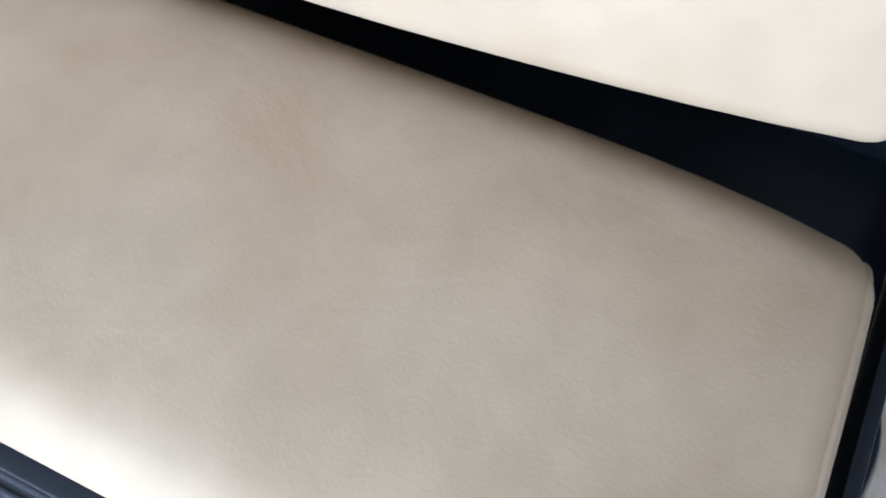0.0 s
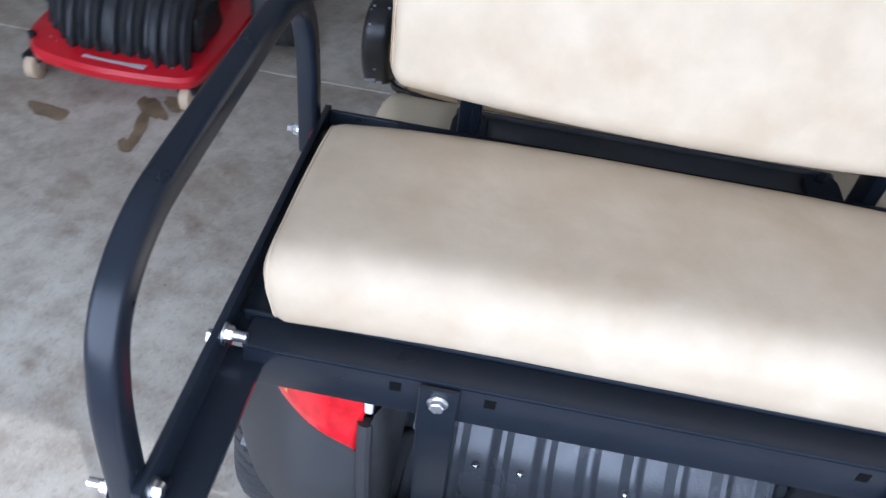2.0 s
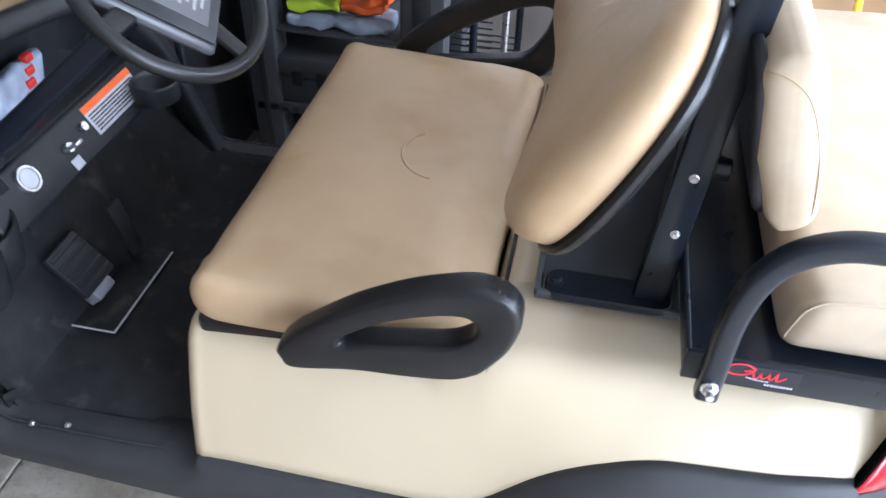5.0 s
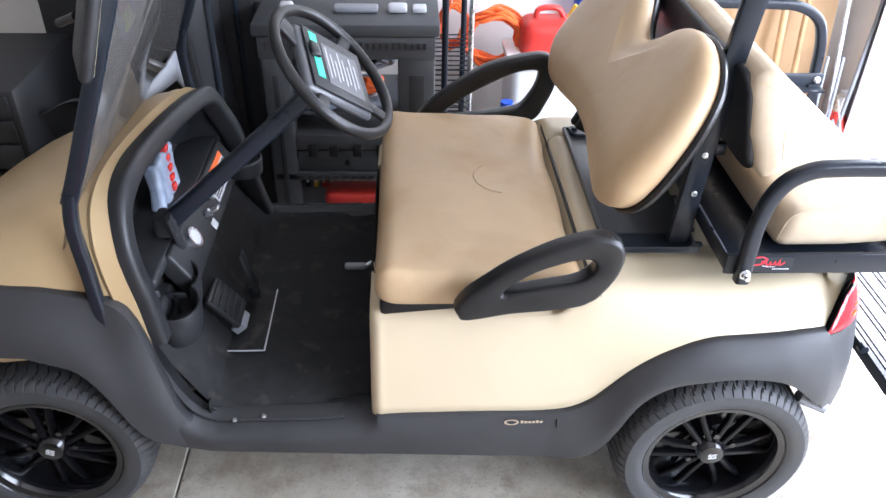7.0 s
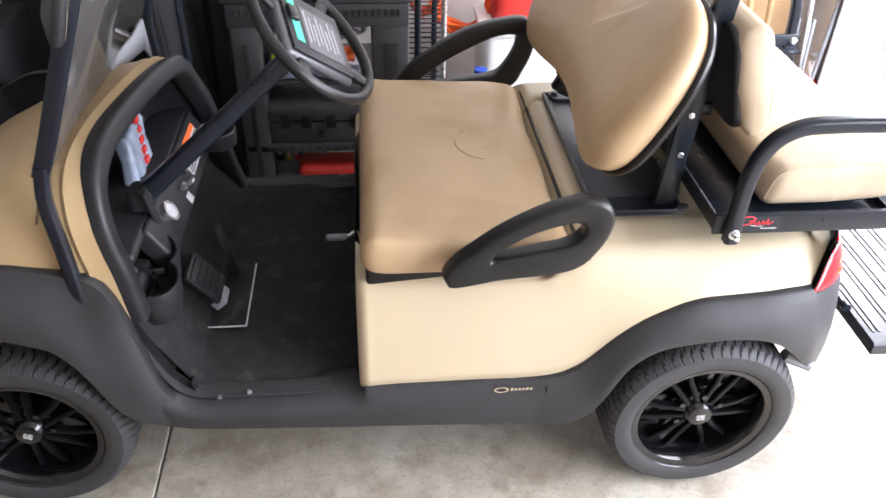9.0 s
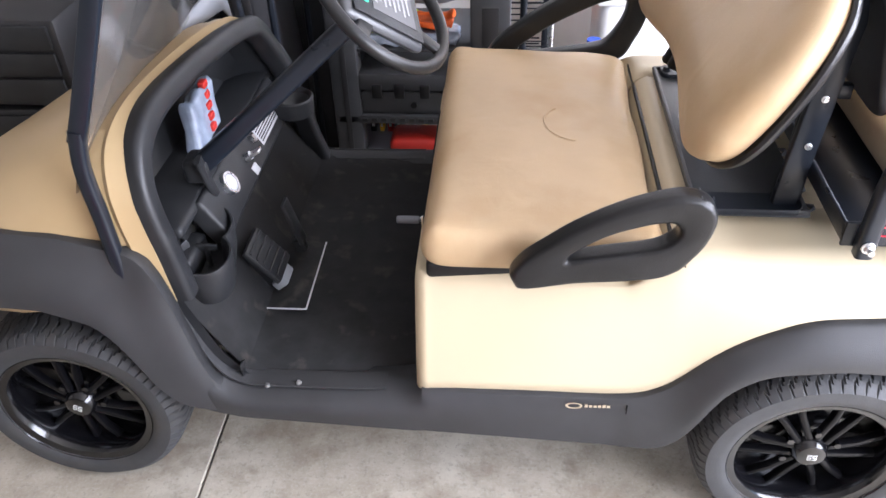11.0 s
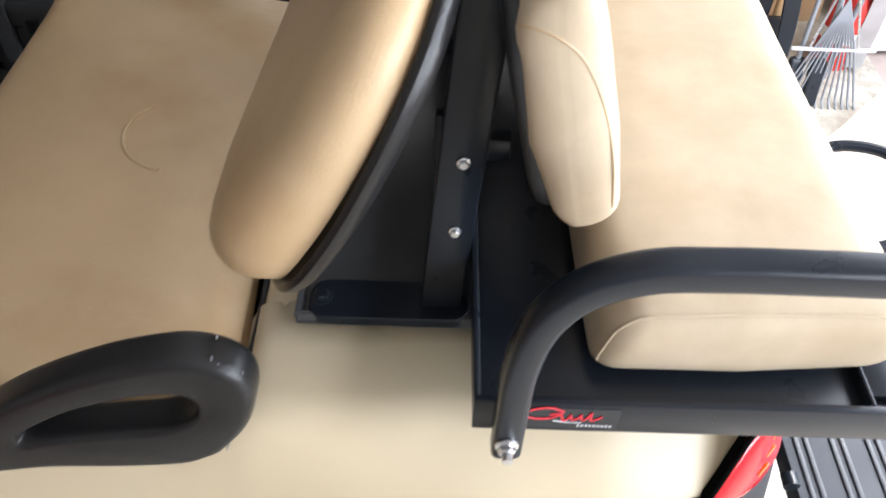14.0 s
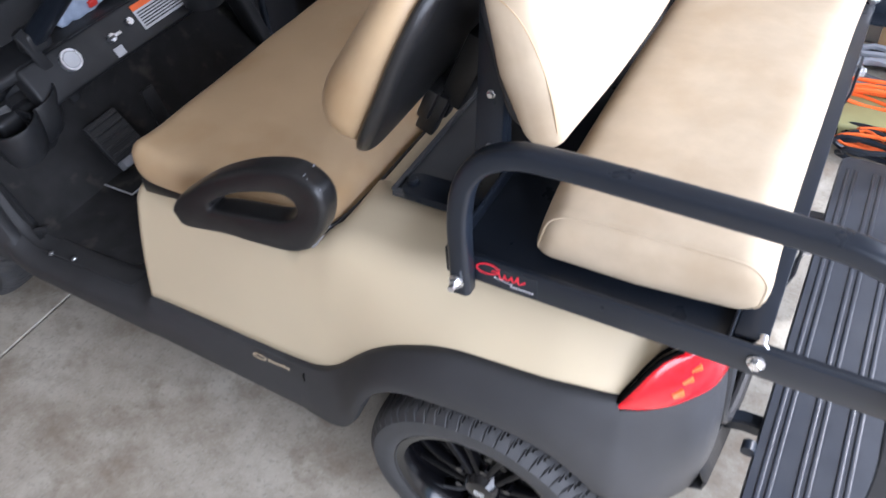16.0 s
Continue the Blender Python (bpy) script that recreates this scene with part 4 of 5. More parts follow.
# tray behind the bench, and roof struts
tray = part("strut_plate", box(-.28, -.045, -.334, .334, .708, .722, bev=.004), TRAY, cart, "black mounting tray for the roof struts")
for a, b in (((-.276, -.33), (-.276, .33)), ((-.276, -.33), (-.05, -.33)), ((-.276, .33), (-.05, .33))):
    part("tray_lip", sweep([(a[0], a[1], .724), (b[0], b[1], .724)], rect_section(.010, .012, .004, 2), up=(0, 0, 1)), TRAY, tray)
for s in (-1, 1):
    fo = fillet([(x, s * y, 0) for x, y in ((-.06, .274), (-.264, .274), (-.264, .338), (-.06, .338), (-.06, .274))], .026, 5)
    foot = part("strut_foot", grid([[Vector((p.x, p.y, .719)) for p in fo], [Vector((p.x, p.y, .729)) for p in fo], [Vector((-.16 + (p.x + .16) * .985, s * .306 + (p.y - s * .306) * .94, .732)) for p in fo]], cap=True), POWDER, cart)
    part("foot_bolt", bolt_bm((-.248, s * .306, .731), (0, 0, 1), r=.010), POWDER, foot)
    st = part("roof_strut", sweep(fillet([(-.098, s * .305, .725), (-.080, s * .305, .98), (-.072, s * .305, 1.10), (-.02, s * .36, 1.75)], .08), rect_section(.05, .022, .004, 2), up=(0, 1, 0)), POWDER, cart, "black steel roof strut")
    for x, z in ((-.084, .871), (-.079, .974)):
        part("strut_bolt", bolt_bm((x, s * .317, z), (0, s, 0), r=.0055), STEEL, st)
    part("strut_gusset", box(-.11, -.06, s * .295 - .004, s * .295 + .012, .72, 1.02, bev=.003), POWDER, st)
    part("back_arm", box(-.075, -.03, s * .30 - .010, s * .30 + .010, .97, 1.0, bev=.003), POWDER, st)

# rear seat frame
pan = part("rear_seat_pan", box(-.058, .385, -.508, .508, .797, .806, bev=.002), POWDER, cart, "black powder-coated steel seat pan")
part("pan_front_lip", box(-.062, -.054, -.518, .518, .79, .828, bev=.003), POWDER, pan)
part("pan_rear_lip", box(.352, .357, -.50, .50, .80, .822, bev=.002), POWDER, pan)
part("under_frame", box(-.02, .16, -.43, .43, .735, .796, bev=.004), POWDER, pan)
for s in (-1, 1):
    bar = part("side_bar", box(-.062, .605, s * .5135 - .005, s * .5135 + .005, .783, .834, bev=.002), POWDER, cart, "long black steel side bar")
    part("bar_flange", box(.385, .60, .464, .508, .785, .791) if s > 0 else box(.385, .60, -.508, -.464, .785, .791), POWDER, bar)
# red script drawn as plain shapes
DY = -.5188
deco = part("side_decal", box(-.014, .088, DY - .0006, DY + .0004, .790, .828, bev=.0003, seg=1), POWDER, cart)


def script(pts, w=.0030, n=6):
    return sweep(spline([(x, DY - .0012, z) for x, z in pts], n), rect_section(w, .001, .0004, 1), up=(0, 1, 0))


part("swirl", script(((.030, .822), (.018, .829), (.004, .828), (-.006, .822), (-.008, .814), (.0, .809), (.012, .809), (.022, .813), (.028, .819), (.016, .817))), DECALRED, deco, "red swirl decal")
part("swirl", script(((.028, .815), (.031, .806), (.036, .811), (.037, .817), (.040, .808), (.046, .812), (.048, .818), (.050, .808), (.055, .812), (.058, .822), (.059, .808), (.064, .810), (.070, .815)), .0028, 4), DECALRED, deco)
part("swirl", script(((.020, .806), (.034, .8035), (.050, .803)), .0016), SILVER, deco)
for k in range(9):
    part("text_bar", box(.046 + k * .0042, .0488 + k * .0042, DY - .0014, DY - .0006, .7955, .7985), SILVER, deco)

rb = part("rear_cross_bar", box(.358, .402, -.487, .487, .8125, .8175, bev=.0022), POWDER, cart, "black folded steel cross bar")
part("bar_face", box(.397, .402, -.487, .487, .752, .812, bev=.0022), POWDER, rb)
for y in (-.312, -.205, .205, .312):
    part("slot", box(.4015, .4028, y - .0065, y + .0065, .789, .803), HOLE, rb)
for s in (-1, 1):
    br = part("brace", sweep([(.408, s * .262, .813), (.408, s * .262, .757), (.395, s * .261, .70), (.336, s * .255, .372)], rect_section(.045, .005, .001, 1), up=(1, 0, .2)), POWDER, cart, "flat black steel brace")
    part("brace_bolt", bolt_bm((.4108, s * .262, .793), (1, 0, 0), r=.009), STEEL, br)

# grab rails
for s in (-1, 1):
    RP = spline([(x, s * .533, z - .006) for x, z in ((-.026, .781), (-.026, .86), (-.024, .93), (-.012, .992), (.016, 1.036), (.062, 1.060), (.12, 1.065), (.21, 1.065), (.40, 1.062), (.465, 1.056), (.518, 1.034), (.553, 1.0), (.571, .95), (.579, .90), (.584, .83), (.587, .784))], 6)
    gr = part("grab_rail", sweep(RP, rect_section(.032, .030, .008, 3), up=(0, 1, 0)), POWDER, cart, "black square-tube grab rail")
    part("rail_bolt", bolt_bm((-.028, s * .5485, .803), (0, s, 0), r=.009, tip=.0055, tip_len=.010), STEEL, gr)
    part("rail_bolt", bolt_bm((.587, s * .5485, .805), (0, s, 0), r=.009, tip=.0055, tip_len=.014), STEEL, gr)
    part("rail_nut", bolt_bm((.585, s * .508, .812), (0, -s, 0), r=.009), STEEL, gr)
    part("bar_bolt", bolt_bm((.395, s * .519, .812), (0, s, 0), r=.009), STEEL, gr)
    part("bar_nut", bolt_bm((.395, s * .508, .822), (0, -s, 0), r=.010, tip=.006, tip_len=.016), STEEL, gr)

# rear seat cushions
SEAT_R = .036


def rear_seat_shape(q):
    x, y, z = q
    up = .5 + .5 * z / .057
    crown = up * (.008 * (1 - (y / .48) ** 2) * (1 - (x / .17) ** 2) + .007 * x / .163)
    fall = -up * .016 * ((x - .105) / .058) ** 2 if x > .105 else 0
    back = -up * .005 * max(0, (-x - .06) / .10) ** 2
    bow = (.007 * (y / .48) ** 2 + .022 * abs(y / .48) ** 6) * up
    fx = x + bow * max(0, -x / .163) + (.009 * (y / .48) ** 4) * max(0, x / .163) - .017 * max(0, -z / .057) ** 2 * max(0, x / .163)
    y = y * (1 - .03 * max(0, x / .163) * (1 - z / .057) * .5)
    wob = noise.noise(Vector((x * 8, y * 8, z * 8))) * .0022
    return Vector((fx + .2155, y + .002, z + .005 * max(0, -z / .057) + crown + fall + back - .004 * up + wob + .873))


rs = part("rear_cushion", pillow(.163, .478, .057, SEAT_R, k=6, m=22, shape=rear_seat_shape, ry=.026), VINYL_NEW, cart, "pale beige vinyl rear seat cushion")
for s in (-1, 1):
    pp = []
    fx, fz = .163 - SEAT_R, .057 - SEAT_R
    for cx, cz, a0, a1 in ((-fx, -fz, 205, 180), (-fx, fz, 180, 90), (fx, fz, 90, 0), (fx, -fz, 0, -25)):
        for k in range(9):
            q = radians(a0 + (a1 - a0) * k / 8)
            pp.append((cx + SEAT_R * .82 * math.cos(q), cz + SEAT_R * .82 * math.sin(q)))
        if a1 == 90:
            pp += [(-fx + 2 * fx * k / 12, fz + SEAT_R * .82) for k in range(1, 12)]
    part("piping", seam([rear_seat_shape(Vector((a, s * (.452 + .026 * .58), b))) for a, b in pp], .0020), VINYL_NEW, rs)


def rear_back_shape(q):
    x, y, z = q
    bulge = .020 * (1 - (y / .44) ** 2) * (1 - .6 * (z / .128) ** 2) * (1 - .35 * z / .128) * (1 if x > 0 else .4)
    low = (.014 if y < 0 else .027) * (y / .44) ** 2 * max(0, -z / .128)
    wob = noise.noise(Vector((x * 8 + 5, y * 8, z * 8))) * .002
    p = Vector((x * (1 - (.04 if x > 0 else .60) * max(0, -z / .128) ** 2 - .10 * max(0, z / .128)) + bulge + wob, y, z + low))
    p.y *= 1 - .018 * abs(y / .432) ** 4 * max(0, -z / .128) ** 3
    return Vector((.010, .022, 1.077)) + Euler((0, radians(-12), 0)).to_matrix() @ p


def end_y(x, z):
    """Half length of the backrest's end at a point of its profile."""
    dx, dz = max(0, abs(x) - .005) / .036, max(0, abs(z) - .102) / .036
    return .410 + .022 * math.sqrt(max(0, 1 - dx * dx - dz * dz))


rbk = part("rear_backrest", pillow(.041, .432, .138, .036, k=5, m=18, shape=rear_back_shape, ry=.022), VINYL_NEW, cart, "pale beige vinyl rear backrest")
for s in (-1, 1):
    pp = spline([rear_back_shape(Vector((x, s * end_y(x, z), z))) for x, z in ((-.038, .116), (-.030, .119), (-.016, .117), (.000, .108), (.016, .088), (.026, .056), (.032, .014), (.034, -.04), (.033, -.10))], 4)
    part("piping", seam(pp, .0010), VINYL_OLD, rbk)

board = fillet([(y, z, 0) for y, z in ((0, -.128), (.36, -.126), (.418, -.09), (.422, .10), (.39, .132), (0, .132))], .04, 5)
bo = [(p.x, p.y) for p in board]
bo = [(-a, b) for a, b in reversed(bo)][:-1] + bo[:-1]
tilt9 = Euler((0, radians(-12), 0)).to_matrix()
part("back_board", puffy(bo, .016, .010, .002, place=lambda p: Vector((.010, .022, 1.079)) + tilt9 @ Vector((-.030 - p.x + .016 * max(0, -p.z / .13) ** 2, p.y, p.z))), PLASTIC, rbk, "black plastic board behind the backrest")

# fold-down foot platform
FP = [(.44, -.53), (.70, -.53), (.735, -.50), (.737, .37), (.722, .43), (.69, .48), (.63, .505), (.44, .51)]
fp = fillet([(x, y, .415) for x, y in FP] + [(.44, -.53, .415)], .03, 5)
bm = grid([[Vector((p.x, p.y, .395)) for p in fp], [Vector((p.x, p.y, .425)) for p in fp], [Vector((p.x * .985 + .0093, p.y * .985, .430)) for p in fp]], cap=True)
plat = part("foot_platform", bm, PLATFORM, cart, "black ribbed rear foot platform")
for k in range(5):
    for d in (-.008, .008):
        x = .470 + k * .0565 + d
        part("rib", pillow(.0045, .47 if k < 4 else .43, .003, .002, k=2, m=2, shape=lambda q, x=x: q + Vector((x, -.015, .430))), PLATFORM, plat)
part("platform_screw", bolt_bm((.681, .118, .432), (0, 0, 1), r=.009), STEEL, plat)
for y in (-.40, .15):
    part("hinge_knob", cyl((.43, y, .44), (.43, y + .02, .44), .012), POWDER, plat)
for s in (-1, 1):
    part("platform_strut", sweep(fillet([(.575, s * .505, .80), (.60, s * .50, .66), (.62, s * .50, .40)], .05), rect_section(.035, .006, .002, 1), up=(0, 1, 0)), POWDER, plat)
    part("hinge_arm", sweep([(.36, s * .30, .37), (.41, s * .30, .385), (.50, s * .30, .39)], rect_section(.03, .03, .004, 1), up=(0, 1, 0)), POWDER, plat)
hoop = spline([(.70, .110, .405), (.78, .116, .43), (.86, .145, .44), (.90, .24, .44), (.87, .36, .44), (.79, .41, .43), (.70, .415, .405)], 6)
part("step_hoop", sweep(hoop, round_section(.013, 10), up=(0, 0, 1)), POWDER, plat, "bent black tube hoop")

# decals and small marks on the side
lg = part("badge", revolve([(.009, 0), (.012, 0), (.012, -.001), (.009, -.001)], 24, closed=True, m=Matrix.Translation((-.513, -.5575, .361)) @ Matrix.Diagonal((1.5, 1, .75, 1))), GOLD, cart, "small gold oval badge")
for k in range(6):
    part("badge_bar", box(-.490 + k * .0095, -.4835 + k * .0095, -.5586, -.5572, .358, .364 + .002 * (k in (0, 4))), GOLD, lg)
part("panel_seam", box(-.4015, -.3995, -.560, -.553, .232, .366), HOLE, cart)
part("drain_stub", cyl((.20, -.54, .42), (.27, -.55, .39), .017, 12), GREYPL, cart)

# ---- wheels ----
def make_wheel():
    w = thing("wheel", "", "")
    for kk in ("label", "category"):
        if kk in w:
            del w[kk]
    # tyre, with slanted tread cuts
    R, half = .25, .098
    prof = [(.178, -half + .012), (.186, -half + .004), (.205, -half), (.226, -half + .002), (.2395, -half + .014)]
    m = 18
    tread = [(R - .006 * (2 * j / m - 1) ** 4, -half + .024 + (2 * half - .048) * j / m) for j in range(m + 1)]
    prof2 = [(r, -y) for r, y in reversed(prof)]
    full = prof + tread + prof2
    K, N = 62, 868
    rows = []
    for i in range(N):
        a = 2 * math.pi * i / N
        row = []
        for j, (r, y) in enumerate(full):
            rr = r
            if len(prof) <= j < len(prof) + len(tread) or j in (len(prof) - 1, len(prof) + len(tread)):
                u = y / half
                ph = (a * K / (2 * math.pi) + 1.3 * math.sin(u * 2.4) + .42 * math.sin(u * 8.5) + .5 * (u > 0)) % 1.0
                if ph < .14 and abs(u) > .04:
                    rr -= .007
                if abs(abs(u) - .06) < .02:
                    rr -= .007
            row.append(Vector((rr * math.cos(a), y, rr * math.sin(a))))
        rows.append(row)
    part("tyre", grid(rows, close_u=True), RUBBER, w, "black low-profile tyre")
    rim = part("rim", revolve([(.180, -.090), (.188, -.092), (.189, -.086), (.178, -.083), (.166, -.080), (.160, -.070), (.158, -.02), (.157, .06), (.176, .085), (.188, .088)], 72), GLOSS, w, "gloss black alloy rim")
    thick(rim, .004)
    part("rim_back", revolve([(.0, -.01), (.10, -.005), (.158, .0)], 48), GLOSS, rim)
    for k in range(6):
        a = 2 * math.pi * k / 6
        for d in (-.2, .2):
            p0 = (.038 * math.cos(a + d * 1.6), -.052, .038 * math.sin(a + d * 1.6))
            p1 = (.10 * math.cos(a + d * .95), -.044, .10 * math.sin(a + d * .95))
            p2 = (.160 * math.cos(a + d), -.030, .160 * math.sin(a + d))
            part("spoke", sweep([p0, p1, p2], rect_section(.015, .022, .006, 2), up=(0, 1, 0)), SPOKE, rim)
        part("lug_nut", cyl((.058 * math.cos(a + .45), -.05, .058 * math.sin(a + .45)), (.058 * math.cos(a + .45), -.066, .058 * math.sin(a + .45)), .008, 6), GLOSS, rim) if k < 4 else None
    cap = part("centre_cap", revolve([(.0, -.079), (.020, -.079), (.030, -.076), (.036, -.068), (.042, -.05)], 32), GLOSS, rim)
    for s in (-1, 1):
        part("cap_mark", sweep([(s * .0058 + (x + .0055) * .9, -.0800, zz) for x, zz in ((.0, .007), (-.009, .007), (-.010, .0), (-.001, .0), (-.001, -.007), (-.010, -.007))], rect_section(.0026, .001, .0004, 1), up=(0, 1, 0)), WHITE, cap)
    return w


wheel_proto = make_wheel()
wheel_proto.parent = cart
spots = [((.006, -.503, .25), 0), ((.006, .503, .25), 180), ((-1.670, -.452, .25), 0), ((-1.670, .452, .25), 180)]
wheel_proto.location = spots[0][0]
for p, r in spots[1:]:
    copy_thing(wheel_proto, pose(*p, 0, 25 if r == 0 else 0, r))
part("rear_axle", cyl((0, -.46, .25), (0, .46, .25), .035), PLASTIC, cart)
part("front_axle", cyl((-1.664, -.40, .25), (-1.664, .40, .25), .025), PLASTIC, cart)
part("chassis", box(-1.75, .30, -.30, .30, .235, .29, bev=.01), PLASTIC, cart)
part("wheel_well", box(-.30, -.05, -.44, .44, .42, .60, bev=.02), PLASTIC, cart)
part("front_tub", box(-1.95, -1.40, -.38, .38, .30, .60, bev=.03), PLASTIC, cart)

# ---- far side of the garage ----
sh = thing("plastic_shelf", "dark grey moulded plastic workshop shelf unit", "shelf", at=(-.98, 1.0, 0))
def S(*a, **k):
    b = list(a)
    return box(b[0] + .98, b[1] + .98, b[2] - 1.0, b[3] - 1.0, b[4], b[5], **k)
part("top_tray", S(-1.31, -.65, .80, 1.22, .845, .89, bev=.008), SHELF, sh)
part("top_apron", S(-1.295, -.665, .805, 1.215, .76, .845, bev=.008), SHELF, sh)
for k in range(26):
    part("apron_slot", S(-1.27 + k * .0225, -1.26 + k * .0225, .799, .806, .80, .825, bev=.001, seg=1), DARKWALL, sh)
for x0, x1 in ((-1.29, -1.19), (-.80, -.665)):
    leg = part("leg", S(x0, x1, .81, .90, .0, .77, bev=.012), SHELF, sh)
    part("leg", S(x0, x1, 1.12, 1.21, .0, .77, bev=.012), SHELF, sh)
    part("leg_groove", S(x0 + .04, x1 - .04, .8075, .812, .1, .70, bev=.001), DARKWALL, leg)
part("middle_board", S(-1.28, -.67, .81, 1.21, .265, .30, bev=.006), SHELF, sh)
part("lower_board", S(-1.28, -.67, .81, 1.21, .10, .13, bev=.006), GREYPL, sh)
part("wire_shelf_board", S(-1.20, -.80, .83, 1.20, .535, .545, bev=.002), SHELF, sh)
for k in range(12):
    part("rail_slot", S(-1.19 + k * .034, -1.17 + k * .034, .806, .812, .275, .29, bev=.001, seg=1), DARKWALL, sh)
tb = thing("tool_case", "black plastic tool case with latches on the shelf", "tool case", at=(-1.0, .95, .30))
part("body", box(-.19, .19, -.13, .12, .0, .09, bev=.01), SHELF, tb)
part("lid", box(-.195, .195, -.135, .12, .092, .16, bev=.012), SHELF, tb)
for x in (-.13, -.05, .04, .13):
    part("latch", box(x - .018, x + .018, -.145, -.13, .07, .12, bev=.004), ARM, tb)
part("lock", cyl((0, -.139, .045), (0, -.145, .045), .012), ARM, tb)
rc = thing("red_case", "long red plastic case on the lower shelf", "case", at=(-.95, .90, .131))
part("shell", pillow(.15, .07, .033, .028, k=4, m=4, shape=lambda q: q + Vector((0, -.02, .034))), REDP, rc)
for i, (c, w, h) in enumerate(((PLASTIC, .022, .065), (YELLOW, .016, .06), (REDP, .02, .062), (PLASTIC, .024, .058), (CARD, .018, .064), (PLASTIC, .02, .06), (YELLOW, .014, .07))):
    x = -1.185 + i * .033
    bk = thing("small_box", "small printed carton on the lower shelf", "carton", "cartons", at=(x, 1.04, .131))
    part("carton", box(-w / 2, w / 2, -.05, .05, 0, h, bev=.002), c, bk)
    part("text_bar", box(-w / 4, w / 4, -.0512, -.0498, h * .35, h * .75), WHITE, bk)
def bundle(name, label, cat, color, at, r, n, size, tube, seed):
    t = thing(name, label, cat, at=at)
    rn = random.Random(seed)
    pts = []
    for k in range(n * 10):
        a = 2 * math.pi * k / 10
        pts.append((size[0] * math.cos(a) * (1 + .25 * rn.uniform(-1, 1)), size[1] * (k / (n * 10) - .5) + .02 * rn.uniform(-1, 1), size[2] * math.sin(a) * (1 + .25 * rn.uniform(-1, 1))))
    part("coil", sweep(spline(pts, 3), round_section(tube, 6), up=(0, 1, 0)), color, t)
    return t
def cloth(name, label, cat, color, at, h, seed):
    t = thing(name, label, cat, at=at)
    part("folds", pillow(*h, min(h) * .7, k=4, m=16, shape=lambda q: q + noise.noise_vector(q * 22 + Vector((seed, 0, 0))) * .016 + Vector((0, 0, h[2]))), color, t)
cloth("safety_vest", "crumpled lime safety vest on the shelf", "vest", LIME, (-1.08, .93, .60), (.085, .07, .011), 2)
cloth("orange_cloth", "crumpled orange cloth on the shelf", "cloth", ORANGE, (-.93, .93, .60), (.07, .06, .010), 5)
cloth("white_bag", "crumpled pale plastic bag on the shelf", "bag", BAG, (-1.0, .92, .545), (.16, .07, .018), 8)
bundle("grey_hose", "coiled grey hose on the shelf", "hose", GREYPL, (-.98, 1.02, .685), 0, 4, (.16, .08, .03), .009, 4)
for i, (x, z, w, h, c) in enumerate(((-1.20, .89, .05, .03, SILVER), (-.80, .89, .07, .025, SILVER), (-.72, .89, .05, .02, SILVER), (-.95, .89, .16, .02, GREYPL))):
    t = thing("small_part", "small loose fitting on the shelf top", "fitting", "fittings", at=(x, .95, z))
    part("fitting", pillow(w / 2, .03, h / 2, h * .4, k=2, m=3, shape=lambda q, h=h: q + Vector((0, 0, h / 2))), c, t)

# wire rack with chrome posts
rk = thing("wire_rack", "black wire storage rack with chrome front post", "rack", at=(-.56, 1.2, 0))
part("post", cyl((.04, -.14, 0), (.04, -.14, 1.8), .011), STEEL, rk)
part("post", cyl((-.06, -.14, 0), (-.06, -.14, 1.8), .013), POWDER, rk)
part("post", cyl((.04, .3, 0), (.04, .3, 1.8), .013), POWDER, rk)
for z in (.30, .62, 1.1):
    for k in range(9):
        part("wire", cyl((-.14, -.14 + k * .05, z), (.06, -.14 + k * .05, z), .003, 6), POWDER, rk)
for k in range(12):
    part("wire", cyl((-.14, -.14, .38 + k * .022), (.0, -.14, .38 + k * .022), .003, 6), POWDER, rk)
crate = thing("white_tub", "glossy white plastic tub by the wall", "tub", at=(-.10, 1.50, 0))
part("tub", pillow(.30, .16, .26, .05, k=4, m=4, shape=lambda q: q + Vector((.08, 0, .26))), WHITE, crate)
part("rim", box(-.23, .39, -.17, .17, .50, .53, bev=.01), WHITE, crate)
bt = thing("blue_cap_bottle", "dark bottle with a blue cap", "bottle", at=(-.345, 1.21, 0))
part("bottle", revolve([(0, 0), (.045, 0), (.048, .01), (.048, .25), (.03, .32), (.022, .36)], 24, m=Euler((radians(90), 0, 0)).to_matrix().to_4x4()), GREYPL, bt)
part("cap", cyl((0, 0, .355), (0, 0, .42), .027, 20), BLUE, bt)
bundle("extension_cord", "tangled orange extension cord hung on the rack", "cord", ORANGE, (-.38, 1.60, .56), 0, 11, (.13, .12, .11), .008, 11)
bundle("extension_cord", "tangled orange extension cord hung on the rack", "cord", ORANGE, (-.55, 1.70, .58), 0, 6, (.06, .08, .10), .007, 12)
gc = thing("fuel_can", "red plastic fuel can with handle", "fuel can", at=(-.135, 1.55, .47))
part("can", pillow(.13, .09, .10, .05, k=4, m=4, shape=lambda q: q + Vector((0, 0, .10))), REDP, gc)
part("handle", sweep(spline([(-.06, 0, .19), (-.05, 0, .235), (.03, 0, .24), (.07, 0, .19)], 5), round_section(.013, 8), up=(0, 1, 0)), REDP, gc)
part("spout", cyl((.09, 0, .19), (.12, 0, .25), .018), YELLOW, gc)
bj = thing("blue_jug", "blue plastic jug on a tub", "jug", at=(.08, 1.74, .535))
part("jug", pillow(.07, .06, .12, .035, k=4, m=3, shape=lambda q: q + Vector((0, 0, .12))), BLUE, bj)
part("neck", cyl((0, 0, .235), (0, 0, .275), .022), WHITE, bj)
